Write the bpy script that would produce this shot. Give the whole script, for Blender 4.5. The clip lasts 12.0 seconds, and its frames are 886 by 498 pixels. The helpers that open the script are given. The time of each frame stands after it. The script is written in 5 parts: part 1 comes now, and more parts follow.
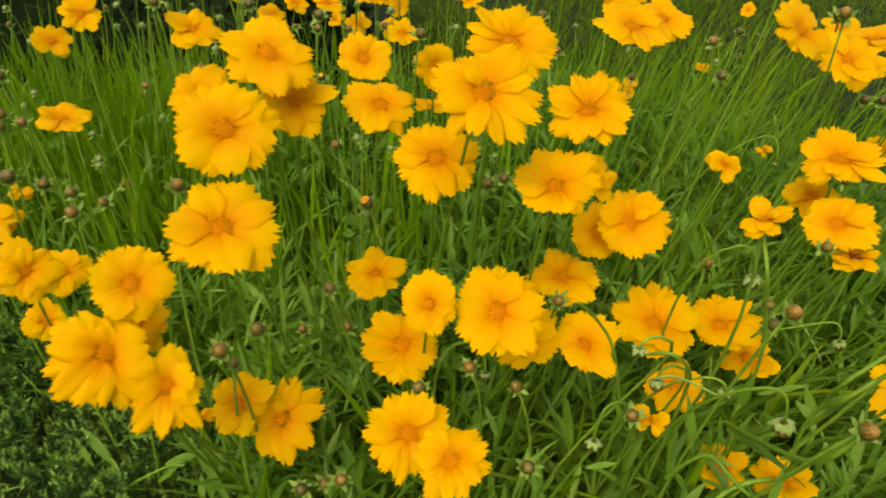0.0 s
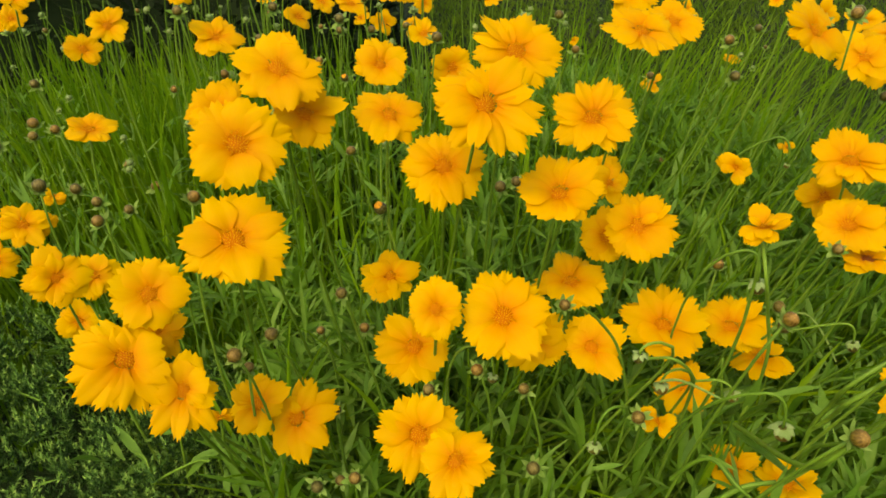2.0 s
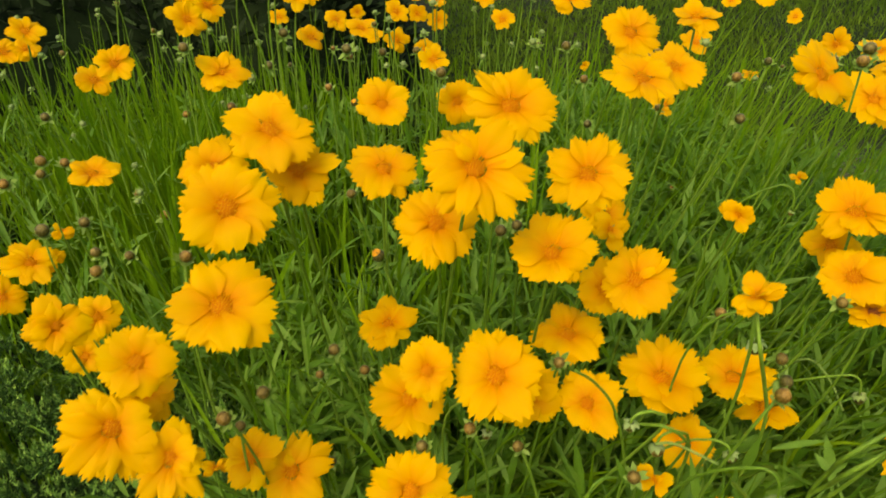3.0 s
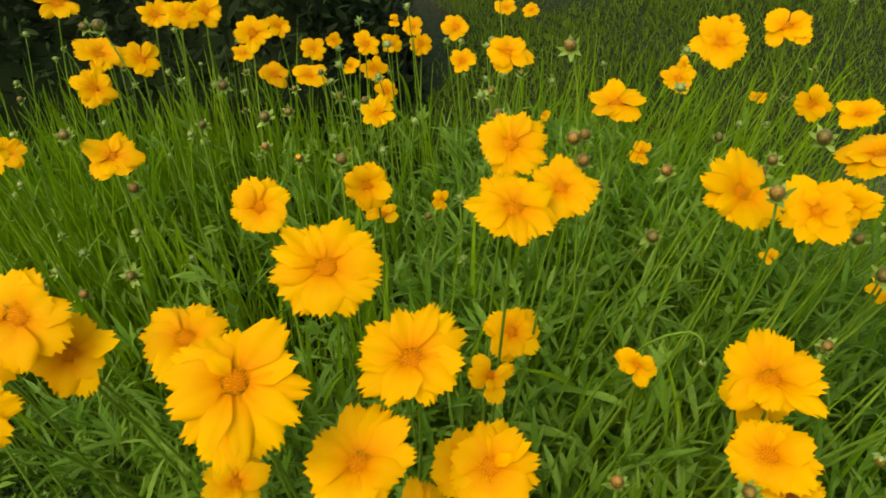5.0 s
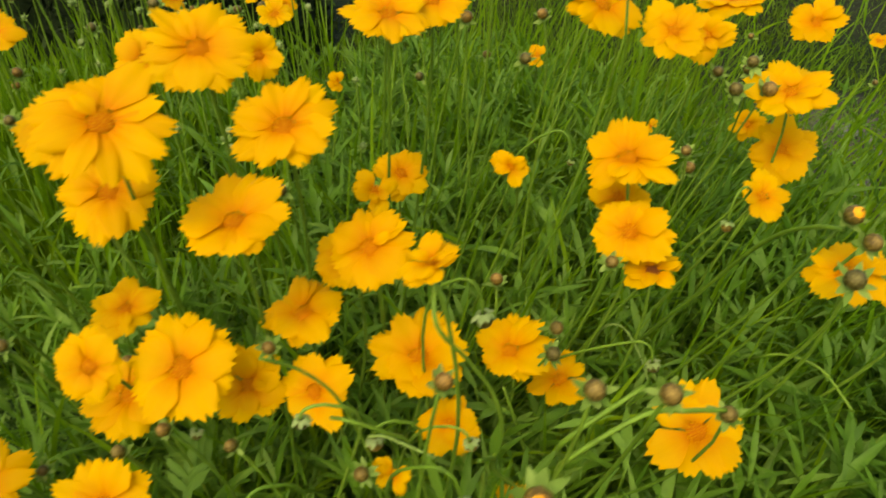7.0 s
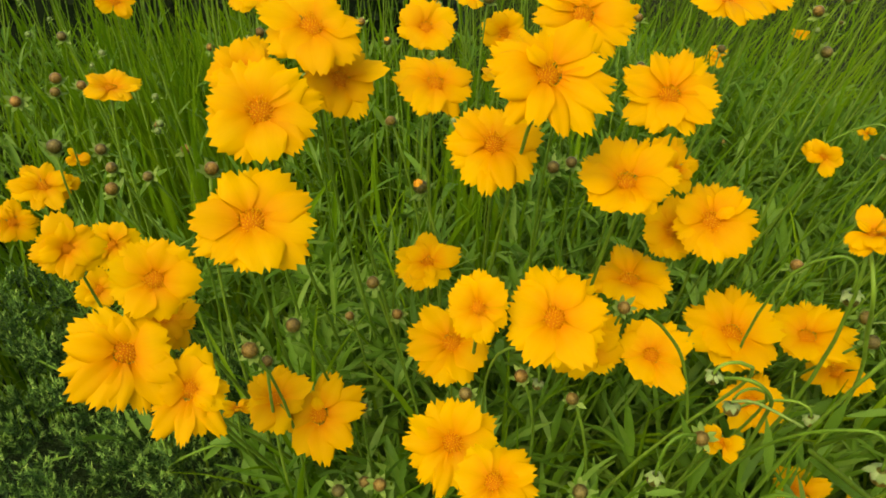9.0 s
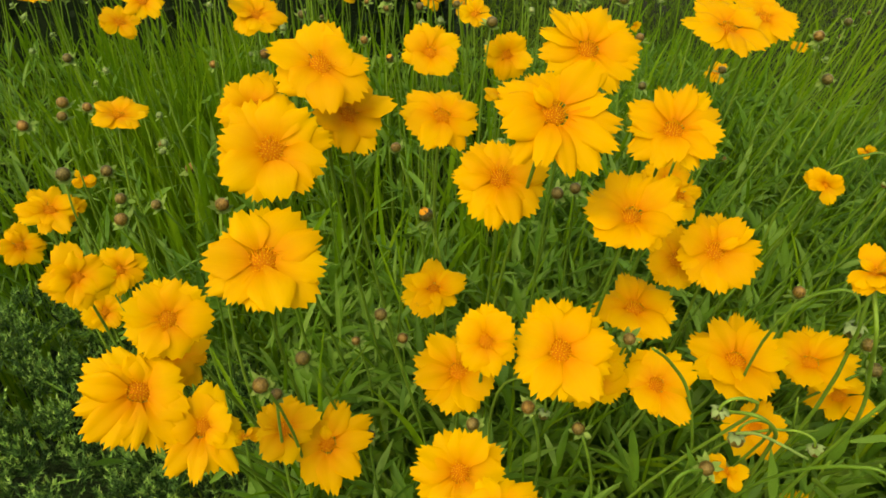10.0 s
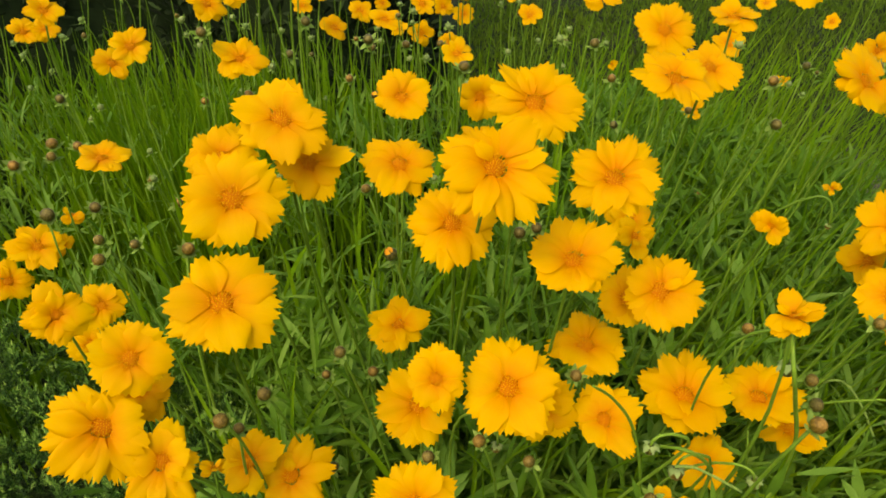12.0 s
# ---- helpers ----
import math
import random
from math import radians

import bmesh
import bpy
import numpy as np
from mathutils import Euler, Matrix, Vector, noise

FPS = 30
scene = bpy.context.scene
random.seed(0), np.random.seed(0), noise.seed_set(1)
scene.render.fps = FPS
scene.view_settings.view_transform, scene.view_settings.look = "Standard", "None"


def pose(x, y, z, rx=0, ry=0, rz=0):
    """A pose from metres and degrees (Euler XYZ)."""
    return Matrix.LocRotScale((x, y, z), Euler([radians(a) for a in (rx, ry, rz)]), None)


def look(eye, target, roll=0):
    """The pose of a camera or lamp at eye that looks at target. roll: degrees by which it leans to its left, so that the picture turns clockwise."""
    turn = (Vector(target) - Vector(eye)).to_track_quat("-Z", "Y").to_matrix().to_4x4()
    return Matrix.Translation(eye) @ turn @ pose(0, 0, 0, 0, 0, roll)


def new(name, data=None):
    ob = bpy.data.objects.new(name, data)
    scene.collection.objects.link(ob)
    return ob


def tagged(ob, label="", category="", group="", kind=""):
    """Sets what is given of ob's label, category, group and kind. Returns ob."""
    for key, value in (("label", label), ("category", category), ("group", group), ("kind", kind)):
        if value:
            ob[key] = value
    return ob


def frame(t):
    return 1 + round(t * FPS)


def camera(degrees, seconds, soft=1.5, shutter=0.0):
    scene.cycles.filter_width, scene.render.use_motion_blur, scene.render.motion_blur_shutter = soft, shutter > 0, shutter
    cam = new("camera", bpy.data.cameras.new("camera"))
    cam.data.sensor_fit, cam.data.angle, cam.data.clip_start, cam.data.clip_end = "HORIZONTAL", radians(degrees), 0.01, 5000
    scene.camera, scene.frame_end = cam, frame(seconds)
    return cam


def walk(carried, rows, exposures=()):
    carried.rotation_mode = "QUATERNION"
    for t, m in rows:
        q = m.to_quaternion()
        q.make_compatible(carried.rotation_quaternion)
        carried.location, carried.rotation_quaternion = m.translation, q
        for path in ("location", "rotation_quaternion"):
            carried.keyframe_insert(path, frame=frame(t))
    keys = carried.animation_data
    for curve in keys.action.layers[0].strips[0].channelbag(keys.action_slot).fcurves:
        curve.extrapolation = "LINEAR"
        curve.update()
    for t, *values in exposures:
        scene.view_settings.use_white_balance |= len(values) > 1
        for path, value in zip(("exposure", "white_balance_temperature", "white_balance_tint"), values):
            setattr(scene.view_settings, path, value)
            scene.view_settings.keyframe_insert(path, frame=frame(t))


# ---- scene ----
cam = camera(61.5, 12.0, 1.7, 0.40)
METRES, EYE, TILT, LEAN, TURN = 0.75, 0.75, -33.0, 0.0, 0.0
ROWS = [
    (0.0, 0.0, 0.0, 0.0, 0.0, 0.0, -0.0),
    (0.5, -0.0275, -0.0257, 0.0024, 1.33, -0.31, -0.33),
    (1.0, -0.0152, -0.0169, -0.0032, 1.68, -0.49, 0.36),
    (1.5, 0.01, -0.0169, 0.009, 2.0, -0.75, 0.62),
    (2.0, 0.0221, -0.0156, 0.0127, 2.61, -0.69, 0.4),
    (2.5, 0.0186, -0.0186, 0.0211, 3.32, -0.62, 0.16),
    (3.0, 0.0457, -0.0095, 0.0591, 4.27, -0.6, 0.25),
    (3.2, 0.0608, 0.0033, 0.0756, 4.54, -0.82, 0.30),
    (3.7, 0.0975, 0.0376, 0.1156, 5.33, -1.15, 0.38),
    (4.3, 0.1439, 0.0798, 0.1591, 6.51, -1.29, 0.46),
    (4.8, 0.1904, 0.1098, 0.1900, 7.61, -1.57, 0.63),
    (5.0, 0.2112, 0.1201, 0.2012, 8.06, -1.76, 0.86),
    (5.5, 0.2666, 0.1428, 0.1979, 8.03, -2.01, 2.24),
    (6.0, 0.3083, 0.1447, 0.1625, 4.67, -2.56, 3.22),
    (6.5, 0.3063, 0.1255, 0.1017, 3.13, -2.83, 3.42),
    (7.0, 0.2481, 0.0927, 0.0502, 2.35, -3.06, 2.84),
    (7.5, 0.1624, 0.0562, 0.022, 2.27, -3.13, 1.21),
    (7.7, 0.1270, 0.0463, 0.0104, 2.63, -3.05, 0.48),
    (8.1, 0.0690, 0.0448, 0.0080, 3.51, -3.04, -0.75),
    (8.5, 0.0330, 0.0490, 0.0131, 4.49, -3.08, -1.56),
    (8.9, 0.0138, 0.0544, 0.0232, 5.30, -3.12, -2.01),
    (9.3, 0.0063, 0.0563, 0.0358, 5.62, -3.12, -2.13),
    (9.5, 0.0046, 0.0541, 0.0423, 5.59, -3.07, -2.1),
    (10.0, 0.005, 0.0495, 0.0475, 5.37, -2.8, -1.92),
    (10.5, 0.0083, 0.0442, 0.0495, 5.26, -2.52, -1.65),
    (11.0, 0.0139, 0.0344, 0.0509, 5.25, -2.17, -1.76),
    (11.5, 0.0301, 0.0281, 0.0546, 5.4, -1.71, -1.83),
    (12.0, 0.0455, 0.0216, 0.0634, 5.67, -0.93, -1.93),
]
walk(cam, [(t, pose(0, 0, EYE, TILT, LEAN, TURN) @ pose(METRES * x, METRES * y, METRES * z, 90 + pitch, roll, yaw)) for t, x, y, z, yaw, pitch, roll in ROWS], ((0.0, 1.10, 7800, 9),))

# ---- light ----
world = bpy.data.worlds.new("overcast_sky")
scene.world = world
world.use_nodes = True
wn = world.node_tree.nodes
sky = wn.new("ShaderNodeTexSky")
sky.sky_type = "NISHITA"
sky.sun_disc = False
sky.sun_elevation, sky.sun_rotation = radians(58), radians(200)
sky.air_density, sky.dust_density = 1.0, 4.0
world.node_tree.links.new(sky.outputs[0], wn["Background"].inputs[0])
wn["Background"].inputs[1].default_value = 0.168
sun = new("sun", bpy.data.lights.new("sun", "SUN"))
sun.data.energy, sun.data.angle, sun.data.color = 0.70, radians(45), (1.0, 0.95, 0.86)
sun.matrix_world = look((-1.2, -2.6, 4.4), (0, 0.5, 0.3))


# ---- materials ----
def material(name):
    m = bpy.data.materials.new(name)
    m.use_nodes = True
    t = m.node_tree
    return m, t, t.nodes["Principled BSDF"]


def ramp(t, source, *stops):
    r = t.nodes.new("ShaderNodeValToRGB")
    while len(r.color_ramp.elements) < len(stops):
        r.color_ramp.elements.new(0.5)
    for e, (p, c) in zip(r.color_ramp.elements, stops):
        e.position, e.color = p, (*c, 1)
    t.links.new(source, r.inputs[0])
    return r.outputs[0]


def mixed(t, kind, factor, a, b):
    n = t.nodes.new("ShaderNodeMix")
    n.data_type, n.blend_type = "RGBA", kind
    for socket, value in ((n.inputs[0], factor), (n.inputs[6], a), (n.inputs[7], b)):
        if isinstance(value, (int, float)):
            socket.default_value = value
        elif isinstance(value, tuple):
            socket.default_value = (*value, 1)
        else:
            t.links.new(value, socket)
    return n.outputs[2]


def noise_of(t, scale, detail=3, stretch=(1, 1, 1), space="Object"):
    co = t.nodes.new("ShaderNodeTexCoord")
    mp = t.nodes.new("ShaderNodeMapping")
    mp.inputs[3].default_value = stretch
    n = t.nodes.new("ShaderNodeTexNoise")
    n.inputs["Scale"].default_value, n.inputs["Detail"].default_value = scale, detail
    t.links.new(co.outputs[space], mp.inputs[0])
    t.links.new(mp.outputs[0], n.inputs["Vector"])
    return n.outputs["Fac"]


def bumped(t, bsdf, height, strength, distance):
    b = t.nodes.new("ShaderNodeBump")
    b.inputs["Strength"].default_value, b.inputs["Distance"].default_value = strength, distance
    t.links.new(height, b.inputs["Height"])
    t.links.new(b.outputs[0], bsdf.inputs["Normal"])


def thin(t, bsdf, colour, share):
    """Lets light through a leaf or petal."""
    tr = t.nodes.new("ShaderNodeBsdfTranslucent")
    t.links.new(colour, tr.inputs[0])
    mx = t.nodes.new("ShaderNodeMixShader")
    mx.inputs[0].default_value = share
    t.links.new(bsdf.outputs[0], mx.inputs[1])
    t.links.new(tr.outputs[0], mx.inputs[2])
    t.links.new(mx.outputs[0], t.nodes["Material Output"].inputs[0])


def petal_material():
    m, t, b = material("petal_yellow")
    info = t.nodes.new("ShaderNodeObjectInfo")
    co = t.nodes.new("ShaderNodeTexCoord")
    xyz = t.nodes.new("ShaderNodeSeparateXYZ")
    t.links.new(co.outputs["Object"], xyz.inputs[0])
    along = ramp(t, xyz.outputs[1], (0.12, (0.60, 0.17, 0.0)), (0.34, (0.648, 0.298, 0.002)), (0.60, (0.665, 0.368, 0.003)), (1.0, (0.680, 0.392, 0.003)))
    tone = ramp(t, info.outputs["Random"], (0.0, (0.95, 0.90, 0.9)), (0.5, (1.0, 0.98, 1.0)), (1.0, (1.0, 1.05, 1.0)))
    c = mixed(t, "MULTIPLY", 1.0, along, tone)
    veins = noise_of(t, 9, 3, (5, 0.5, 1))
    streak = ramp(t, veins, (0.32, (0.96, 0.90, 0.85)), (0.6, (1, 1, 1)))
    c = mixed(t, "MULTIPLY", 0.45, c, streak)
    t.links.new(c, b.inputs["Base Color"])
    b.inputs["Roughness"].default_value = 0.7
    b.inputs["Specular IOR Level"].default_value = 0.12
    bumped(t, b, veins, 0.15, 0.0008)
    thin(t, b, c, 0.46)
    return m


def plain_material(name, low, high, rough=0.6, scale=300, gloss=0.3, per="object", bump=0.3, share=0.0):
    m, t, b = material(name)
    if per == "object":
        r = t.nodes.new("ShaderNodeObjectInfo").outputs["Random"]
    else:
        r = t.nodes.new("ShaderNodeNewGeometry").outputs["Random Per Island"]
    c = ramp(t, r, (0.0, low), (1.0, high))
    n = noise_of(t, scale, 3)
    c = mixed(t, "MULTIPLY", 0.6, c, ramp(t, n, (0.3, (0.55, 0.55, 0.5)), (0.65, (1, 1, 1))))
    t.links.new(c, b.inputs["Base Color"])
    b.inputs["Roughness"].default_value = rough
    b.inputs["Specular IOR Level"].default_value = gloss
    bumped(t, b, n, bump, 0.001)
    if share:
        thin(t, b, c, share)
    return m


def blade_material(name, stops, share=0.35, rough=0.6, patch=3.0, gloss=0.10, deep=0.76):
    """Leaves in one mesh: each island its own green, with broad patches over the bed."""
    m, t, b = material(name)
    r = t.nodes.new("ShaderNodeNewGeometry").outputs["Random Per Island"]
    c = ramp(t, r, *stops)
    broad = noise_of(t, patch, 2)
    c = mixed(t, "MULTIPLY", 0.7, c, ramp(t, broad, (0.35, (deep, deep + 0.08, deep + 0.13)), (0.65, (1.12, 1.05, 0.9))))
    fine = noise_of(t, 120, 2)
    c = mixed(t, "MULTIPLY", 0.4, c, ramp(t, fine, (0.35, (0.65, 0.65, 0.6)), (0.6, (1, 1, 1))))
    t.links.new(c, b.inputs["Base Color"])
    b.inputs["Roughness"].default_value = rough
    b.inputs["Specular IOR Level"].default_value = gloss
    thin(t, b, c, share)
    return m


def bud_material():
    """Olive at the base, brown above, paler at the tip, with darker seams."""
    m, t, b = material("bud_brown")
    info = t.nodes.new("ShaderNodeObjectInfo")
    co = t.nodes.new("ShaderNodeTexCoord")
    xyz = t.nodes.new("ShaderNodeSeparateXYZ")
    t.links.new(co.outputs["Object"], xyz.inputs[0])
    half = t.nodes.new("ShaderNodeMath")
    half.operation = "MULTIPLY"
    half.inputs[1].default_value = 0.5
    t.links.new(xyz.outputs[2], half.inputs[0])
    c = ramp(t, half.outputs[0], (0.1, (0.078, 0.086, 0.010)), (0.45, (0.112, 0.088, 0.013)), (0.8, (0.126, 0.082, 0.016)), (0.97, (0.23, 0.15, 0.035)))
    c = mixed(t, "MULTIPLY", 1.0, c, ramp(t, info.outputs["Random"], (0.0, (0.48, 0.66, 0.70)), (0.5, (0.82, 0.90, 0.85)), (1.0, (1.15, 1.0, 0.82))))
    n = noise_of(t, 3.5, 3, (1, 1, 0.35))
    c = mixed(t, "MULTIPLY", 0.8, c, ramp(t, n, (0.38, (0.45, 0.42, 0.4)), (0.6, (1.1, 1.1, 1.1))))
    t.links.new(c, b.inputs["Base Color"])
    b.inputs["Roughness"].default_value = 0.32
    b.inputs["Specular IOR Level"].default_value = 0.22
    b.inputs["Specular Tint"].default_value = (1.0, 0.86, 0.55, 1)
    bumped(t, b, n, 0.4, 0.002)
    return m


PETAL = petal_material()
DISC = plain_material("disc_orange", (0.69, 0.275, 0.002), (0.80, 0.42, 0.006), 0.7, 900, 0.12, per="island", bump=0.4, share=0.25)
DISC_DEEP = plain_material("disc_deep", (0.56, 0.165, 0.001), (0.64, 0.21, 0.002), 0.7, 900, 0.12, bump=0.4, share=0.2)
DISC_OLD = plain_material("disc_spent", (0.22, 0.07, 0.01), (0.34, 0.10, 0.01), 0.8, 900, 0.2, bump=0.8)
STEM = plain_material("stem_green", (0.080, 0.165, 0.008), (0.155, 0.265, 0.020), 0.55, 160, 0.2, share=0.1)
SEPAL = plain_material("sepal_green", (0.105, 0.200, 0.020), (0.235, 0.345, 0.068), 0.6, 400, 0.12, share=0.25)
SEPAL_PALE = plain_material("sepal_pale", (0.17, 0.26, 0.055), (0.28, 0.36, 0.12), 0.6, 400, 0.12, share=0.25)
BUD = bud_material()
BUD_GREEN = plain_material("bud_green", (0.10, 0.165, 0.030), (0.20, 0.255, 0.070), 0.45, 4, 0.25, share=0.1)
BUD_TIP = plain_material("bud_yellow", (0.75, 0.30, 0.004), (0.88, 0.38, 0.006), 0.6, 500, 0.3)
LEAF = plain_material("leaf_green", (0.075, 0.170, 0.011), (0.138, 0.262, 0.024), 0.48, 120, 0.16, share=0.3)
GRASSY = blade_material("foliage_bright", ((0.0, (0.083, 0.182, 0.005)), (0.5, (0.108, 0.222, 0.006)), (1.0, (0.160, 0.278, 0.009))), 0.5, gloss=0.05)
LANCE = blade_material("foliage_deep", ((0.0, (0.076, 0.178, 0.011)), (0.6, (0.108, 0.232, 0.016)), (1.0, (0.178, 0.310, 0.044))), 0.52, 0.48, gloss=0.15)
LAWN = blade_material("lawn_green", ((0.0, (0.058, 0.104, 0.007)), (0.6, (0.072, 0.128, 0.009)), (1.0, (0.094, 0.155, 0.013))), gloss=0.05, deep=0.85)
JUNIPER = blade_material("juniper_green", ((0.0, (0.016, 0.045, 0.008)), (0.6, (0.038, 0.095, 0.014)), (1.0, (0.070, 0.150, 0.022))), 0.08, 0.6, 48.0, 0.1, 0.42)
JUNIPER_TIP = blade_material("juniper_tip_green", ((0.0, (0.070, 0.165, 0.024)), (0.6, (0.150, 0.290, 0.042)), (1.0, (0.28, 0.42, 0.08))), 0.12, 0.6, 48.0, 0.1, 0.5)
# Undergrowth greens darkened: the shade before the hedge is put into the colour.
SHADY = blade_material("undergrowth_shaded_green", ((0.0, (0.012, 0.026, 0.003)), (0.6, (0.020, 0.044, 0.005)), (1.0, (0.040, 0.078, 0.009))), 0.2, 0.7, gloss=0.05)
# Hedge leaves near black: the deep shade at the back is painted in.
HEDGE_SHADED = blade_material("hedge_shaded_green", ((0.0, (0.005, 0.009, 0.003)), (0.7, (0.013, 0.024, 0.006)), (1.0, (0.028, 0.050, 0.012))), 0.0, 0.9)
STONE = plain_material("stone_grey", (0.13, 0.125, 0.115), (0.24, 0.23, 0.21), 0.85, 60, 0.2, bump=0.6)
DRY = plain_material("dry_leaf", (0.16, 0.075, 0.03), (0.28, 0.15, 0.07), 0.8, 150, 0.2, per="island")


def soil_material():
    m, t, b = material("garden_soil")
    n1, n2 = noise_of(t, 2.2, 4), noise_of(t, 55, 5)
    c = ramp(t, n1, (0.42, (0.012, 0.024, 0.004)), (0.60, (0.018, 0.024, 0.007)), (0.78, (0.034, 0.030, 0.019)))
    co = t.nodes.new("ShaderNodeTexCoord")
    far = t.nodes.new("ShaderNodeVectorMath")
    far.operation, far.inputs[1].default_value = "DISTANCE", (0.84, 1.25, -0.03)
    t.links.new(co.outputs["Object"], far.inputs[0])
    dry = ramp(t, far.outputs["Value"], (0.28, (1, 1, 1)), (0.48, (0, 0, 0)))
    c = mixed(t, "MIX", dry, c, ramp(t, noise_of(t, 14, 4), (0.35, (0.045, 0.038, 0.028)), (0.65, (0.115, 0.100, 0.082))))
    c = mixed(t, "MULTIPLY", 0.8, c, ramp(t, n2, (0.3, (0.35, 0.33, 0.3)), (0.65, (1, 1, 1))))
    t.links.new(c, b.inputs["Base Color"])
    b.inputs["Roughness"].default_value = 0.95
    b.inputs["Specular IOR Level"].default_value = 0.1
    bumped(t, b, n2, 0.9, 0.02)
    return m


SOIL = soil_material()


# ---- mesh helpers ----
def mesh_of(name, verts, faces, mat):
    me = bpy.data.meshes.new(name)
    me.from_pydata([tuple(v) for v in verts], [], [tuple(f) for f in faces])
    me.materials.append(mat)
    me.shade_smooth()
    me.update()
    return me


def child(name, me, parent, m=None, label=""):
    ob = new(name, me)
    ob.parent = parent
    if m is not None:
        ob.matrix_basis = m
    return tagged(ob, label)


def tube(points, radii, sides=6, cap=True):
    """Vertices and faces of a round stem along the points."""
    pts = [Vector(p) for p in points]
    verts, faces = [], []
    side = Vector((1, 0.13, 0.07))
    for i, p in enumerate(pts):
        d = (pts[min(i + 1, len(pts) - 1)] - pts[max(i - 1, 0)]).normalized()
        side = (side - d * side.dot(d)).normalized()
        up = d.cross(side)
        for k in range(sides):
            a = math.tau * k / sides
            verts.append(p + radii[i] * (math.cos(a) * side + math.sin(a) * up))
    for i in range(len(pts) - 1):
        for k in range(sides):
            a, b = i * sides + k, i * sides + (k + 1) % sides
            faces.append((a, b, b + sides, a + sides))
    if cap:
        faces.append(tuple(range(len(verts) - sides, len(verts))))
    return verts, faces


def bezier(a, b, c, d, n):
    out = []
    for i in range(n + 1):
        s = i / n
        out.append((1 - s) ** 3 * a + 3 * s * (1 - s) ** 2 * b + 3 * s * s * (1 - s) * c + s ** 3 * d)
    return out


# ---- flower parts, built once and shared ----
def petal_mesh(rng, width, teeth, length=1.0, ruffle=1.0):
    """A ray petal along +y from the disc's rim: a few lobes at the tip, each cut into sharp teeth, with soft pleats."""
    rows = 8
    lobes = 2
    us, cuts = [-1.0], [rng.uniform(0.02, 0.05)]
    parts = [rng.uniform(0.55, 1.45) for _ in range(teeth)]
    at = 0.0
    for k in range(teeth):
        mid, end = at + parts[k] * rng.uniform(0.4, 0.6), at + parts[k]
        us += [2 * mid / sum(parts) - 1, 2 * end / sum(parts) - 1]
        deep = rng.uniform(0.09, 0.16) if (k + 1) * lobes % teeth < lobes else rng.uniform(0.05, 0.10)
        cuts += [rng.uniform(-0.02, 0.012), deep]
        at = end
    cuts[-1] = rng.uniform(0.02, 0.05)
    skew = rng.uniform(-0.06, 0.06)
    droop, arch, twist = rng.uniform(-0.04, 0.14), rng.uniform(0.02, 0.07), rng.uniform(-0.05, 0.05)
    phase = rng.uniform(0, 6.28)
    verts, faces = [], []
    for j in range(rows + 1):
        v = 1 - (1 - j / rows) ** 1.35
        half = width * (0.22 + 0.78 * math.sin(min(1.0, v * 1.12) * math.pi / 2) ** 1.05)
        half *= 1.0 - 0.14 * max(0.0, v - 0.74) / 0.26
        for u, notch in zip(us, cuts):
            end = length * (1.02 - 0.16 * u * u - 0.14 * u ** 6 - notch * v ** 4 + skew * u)
            y = 0.20 + (end - 0.20) * v
            x = u * half * (1 + 0.03 * math.sin(5 * v + phase))
            z = arch * math.sin(v * math.pi) - droop * v * v
            z += ruffle * 0.014 * (0.3 + v) * math.cos(u * math.pi * 1.5 + 0.4 * phase) + 0.02 * u * u * (1 - v)
            z += ruffle * 0.014 * v ** 3 * math.sin(6 * u + phase) + twist * u * v
            verts.append((x, y, z))
    n = len(us)
    for j in range(rows):
        for i in range(n - 1):
            a = j * n + i
            faces.append((a, a + 1, a + n + 1, a + n))
    return mesh_of("petal", verts, faces, PETAL)


def disc_mesh(rng, mat, deep):
    """A low dome of small florets, the outer ones curling outwards."""
    verts, faces = [], []
    for j in range(5):
        for i in range(14):
            a, r = math.tau * i / 14, 0.25 * math.cos(j / 4 * math.pi / 2 * 0.96)
            verts.append((r * math.cos(a), r * math.sin(a), 0.01 + 0.09 * math.sin(j / 4 * math.pi / 2)))
    for j in range(4):
        for i in range(14):
            a, b = j * 14 + i, j * 14 + (i + 1) % 14
            faces.append((a, b, b + 14, a + 14))
    faces.append(tuple(range(56, 70)))
    dome = len(faces)
    count = 96
    for k in range(count):
        r = 0.27 * math.sqrt((k + 0.5) / count)
        a = k * 2.39996 + rng.uniform(-0.1, 0.1)
        x, y = r * math.cos(a), r * math.sin(a)
        z = 0.01 + 0.09 * math.sqrt(max(0.0, 1 - (r / 0.275) ** 2))
        edge = r / 0.27
        out = Vector((x * 1.2, y * 1.2, 0.34 - 0.16 * edge)).normalized()
        tip = Vector((x, y, z)) + out * rng.uniform(0.03, 0.06 + 0.06 * edge)
        s = 0.0125
        base = len(verts)
        for wide, p in ((0.8, Vector((x, y, z - 0.02))), (0.7, Vector((x, y, z)).lerp(tip, 0.6)), (1.35, tip)):
            for q in range(4):
                b = math.tau * q / 4 + a
                verts.append((p.x + wide * s * math.cos(b), p.y + wide * s * math.sin(b), p.z))
        for row in (0, 4):
            for q in range(4):
                faces.append((base + row + q, base + row + (q + 1) % 4, base + row + 4 + (q + 1) % 4, base + row + 4 + q))
        faces.append((base + 8, base + 9, base + 10, base + 11))
    me = mesh_of("disc", verts, faces, mat)
    me.materials.append(deep)
    for f in me.polygons[:dome]:
        f.material_index = 1
    return me


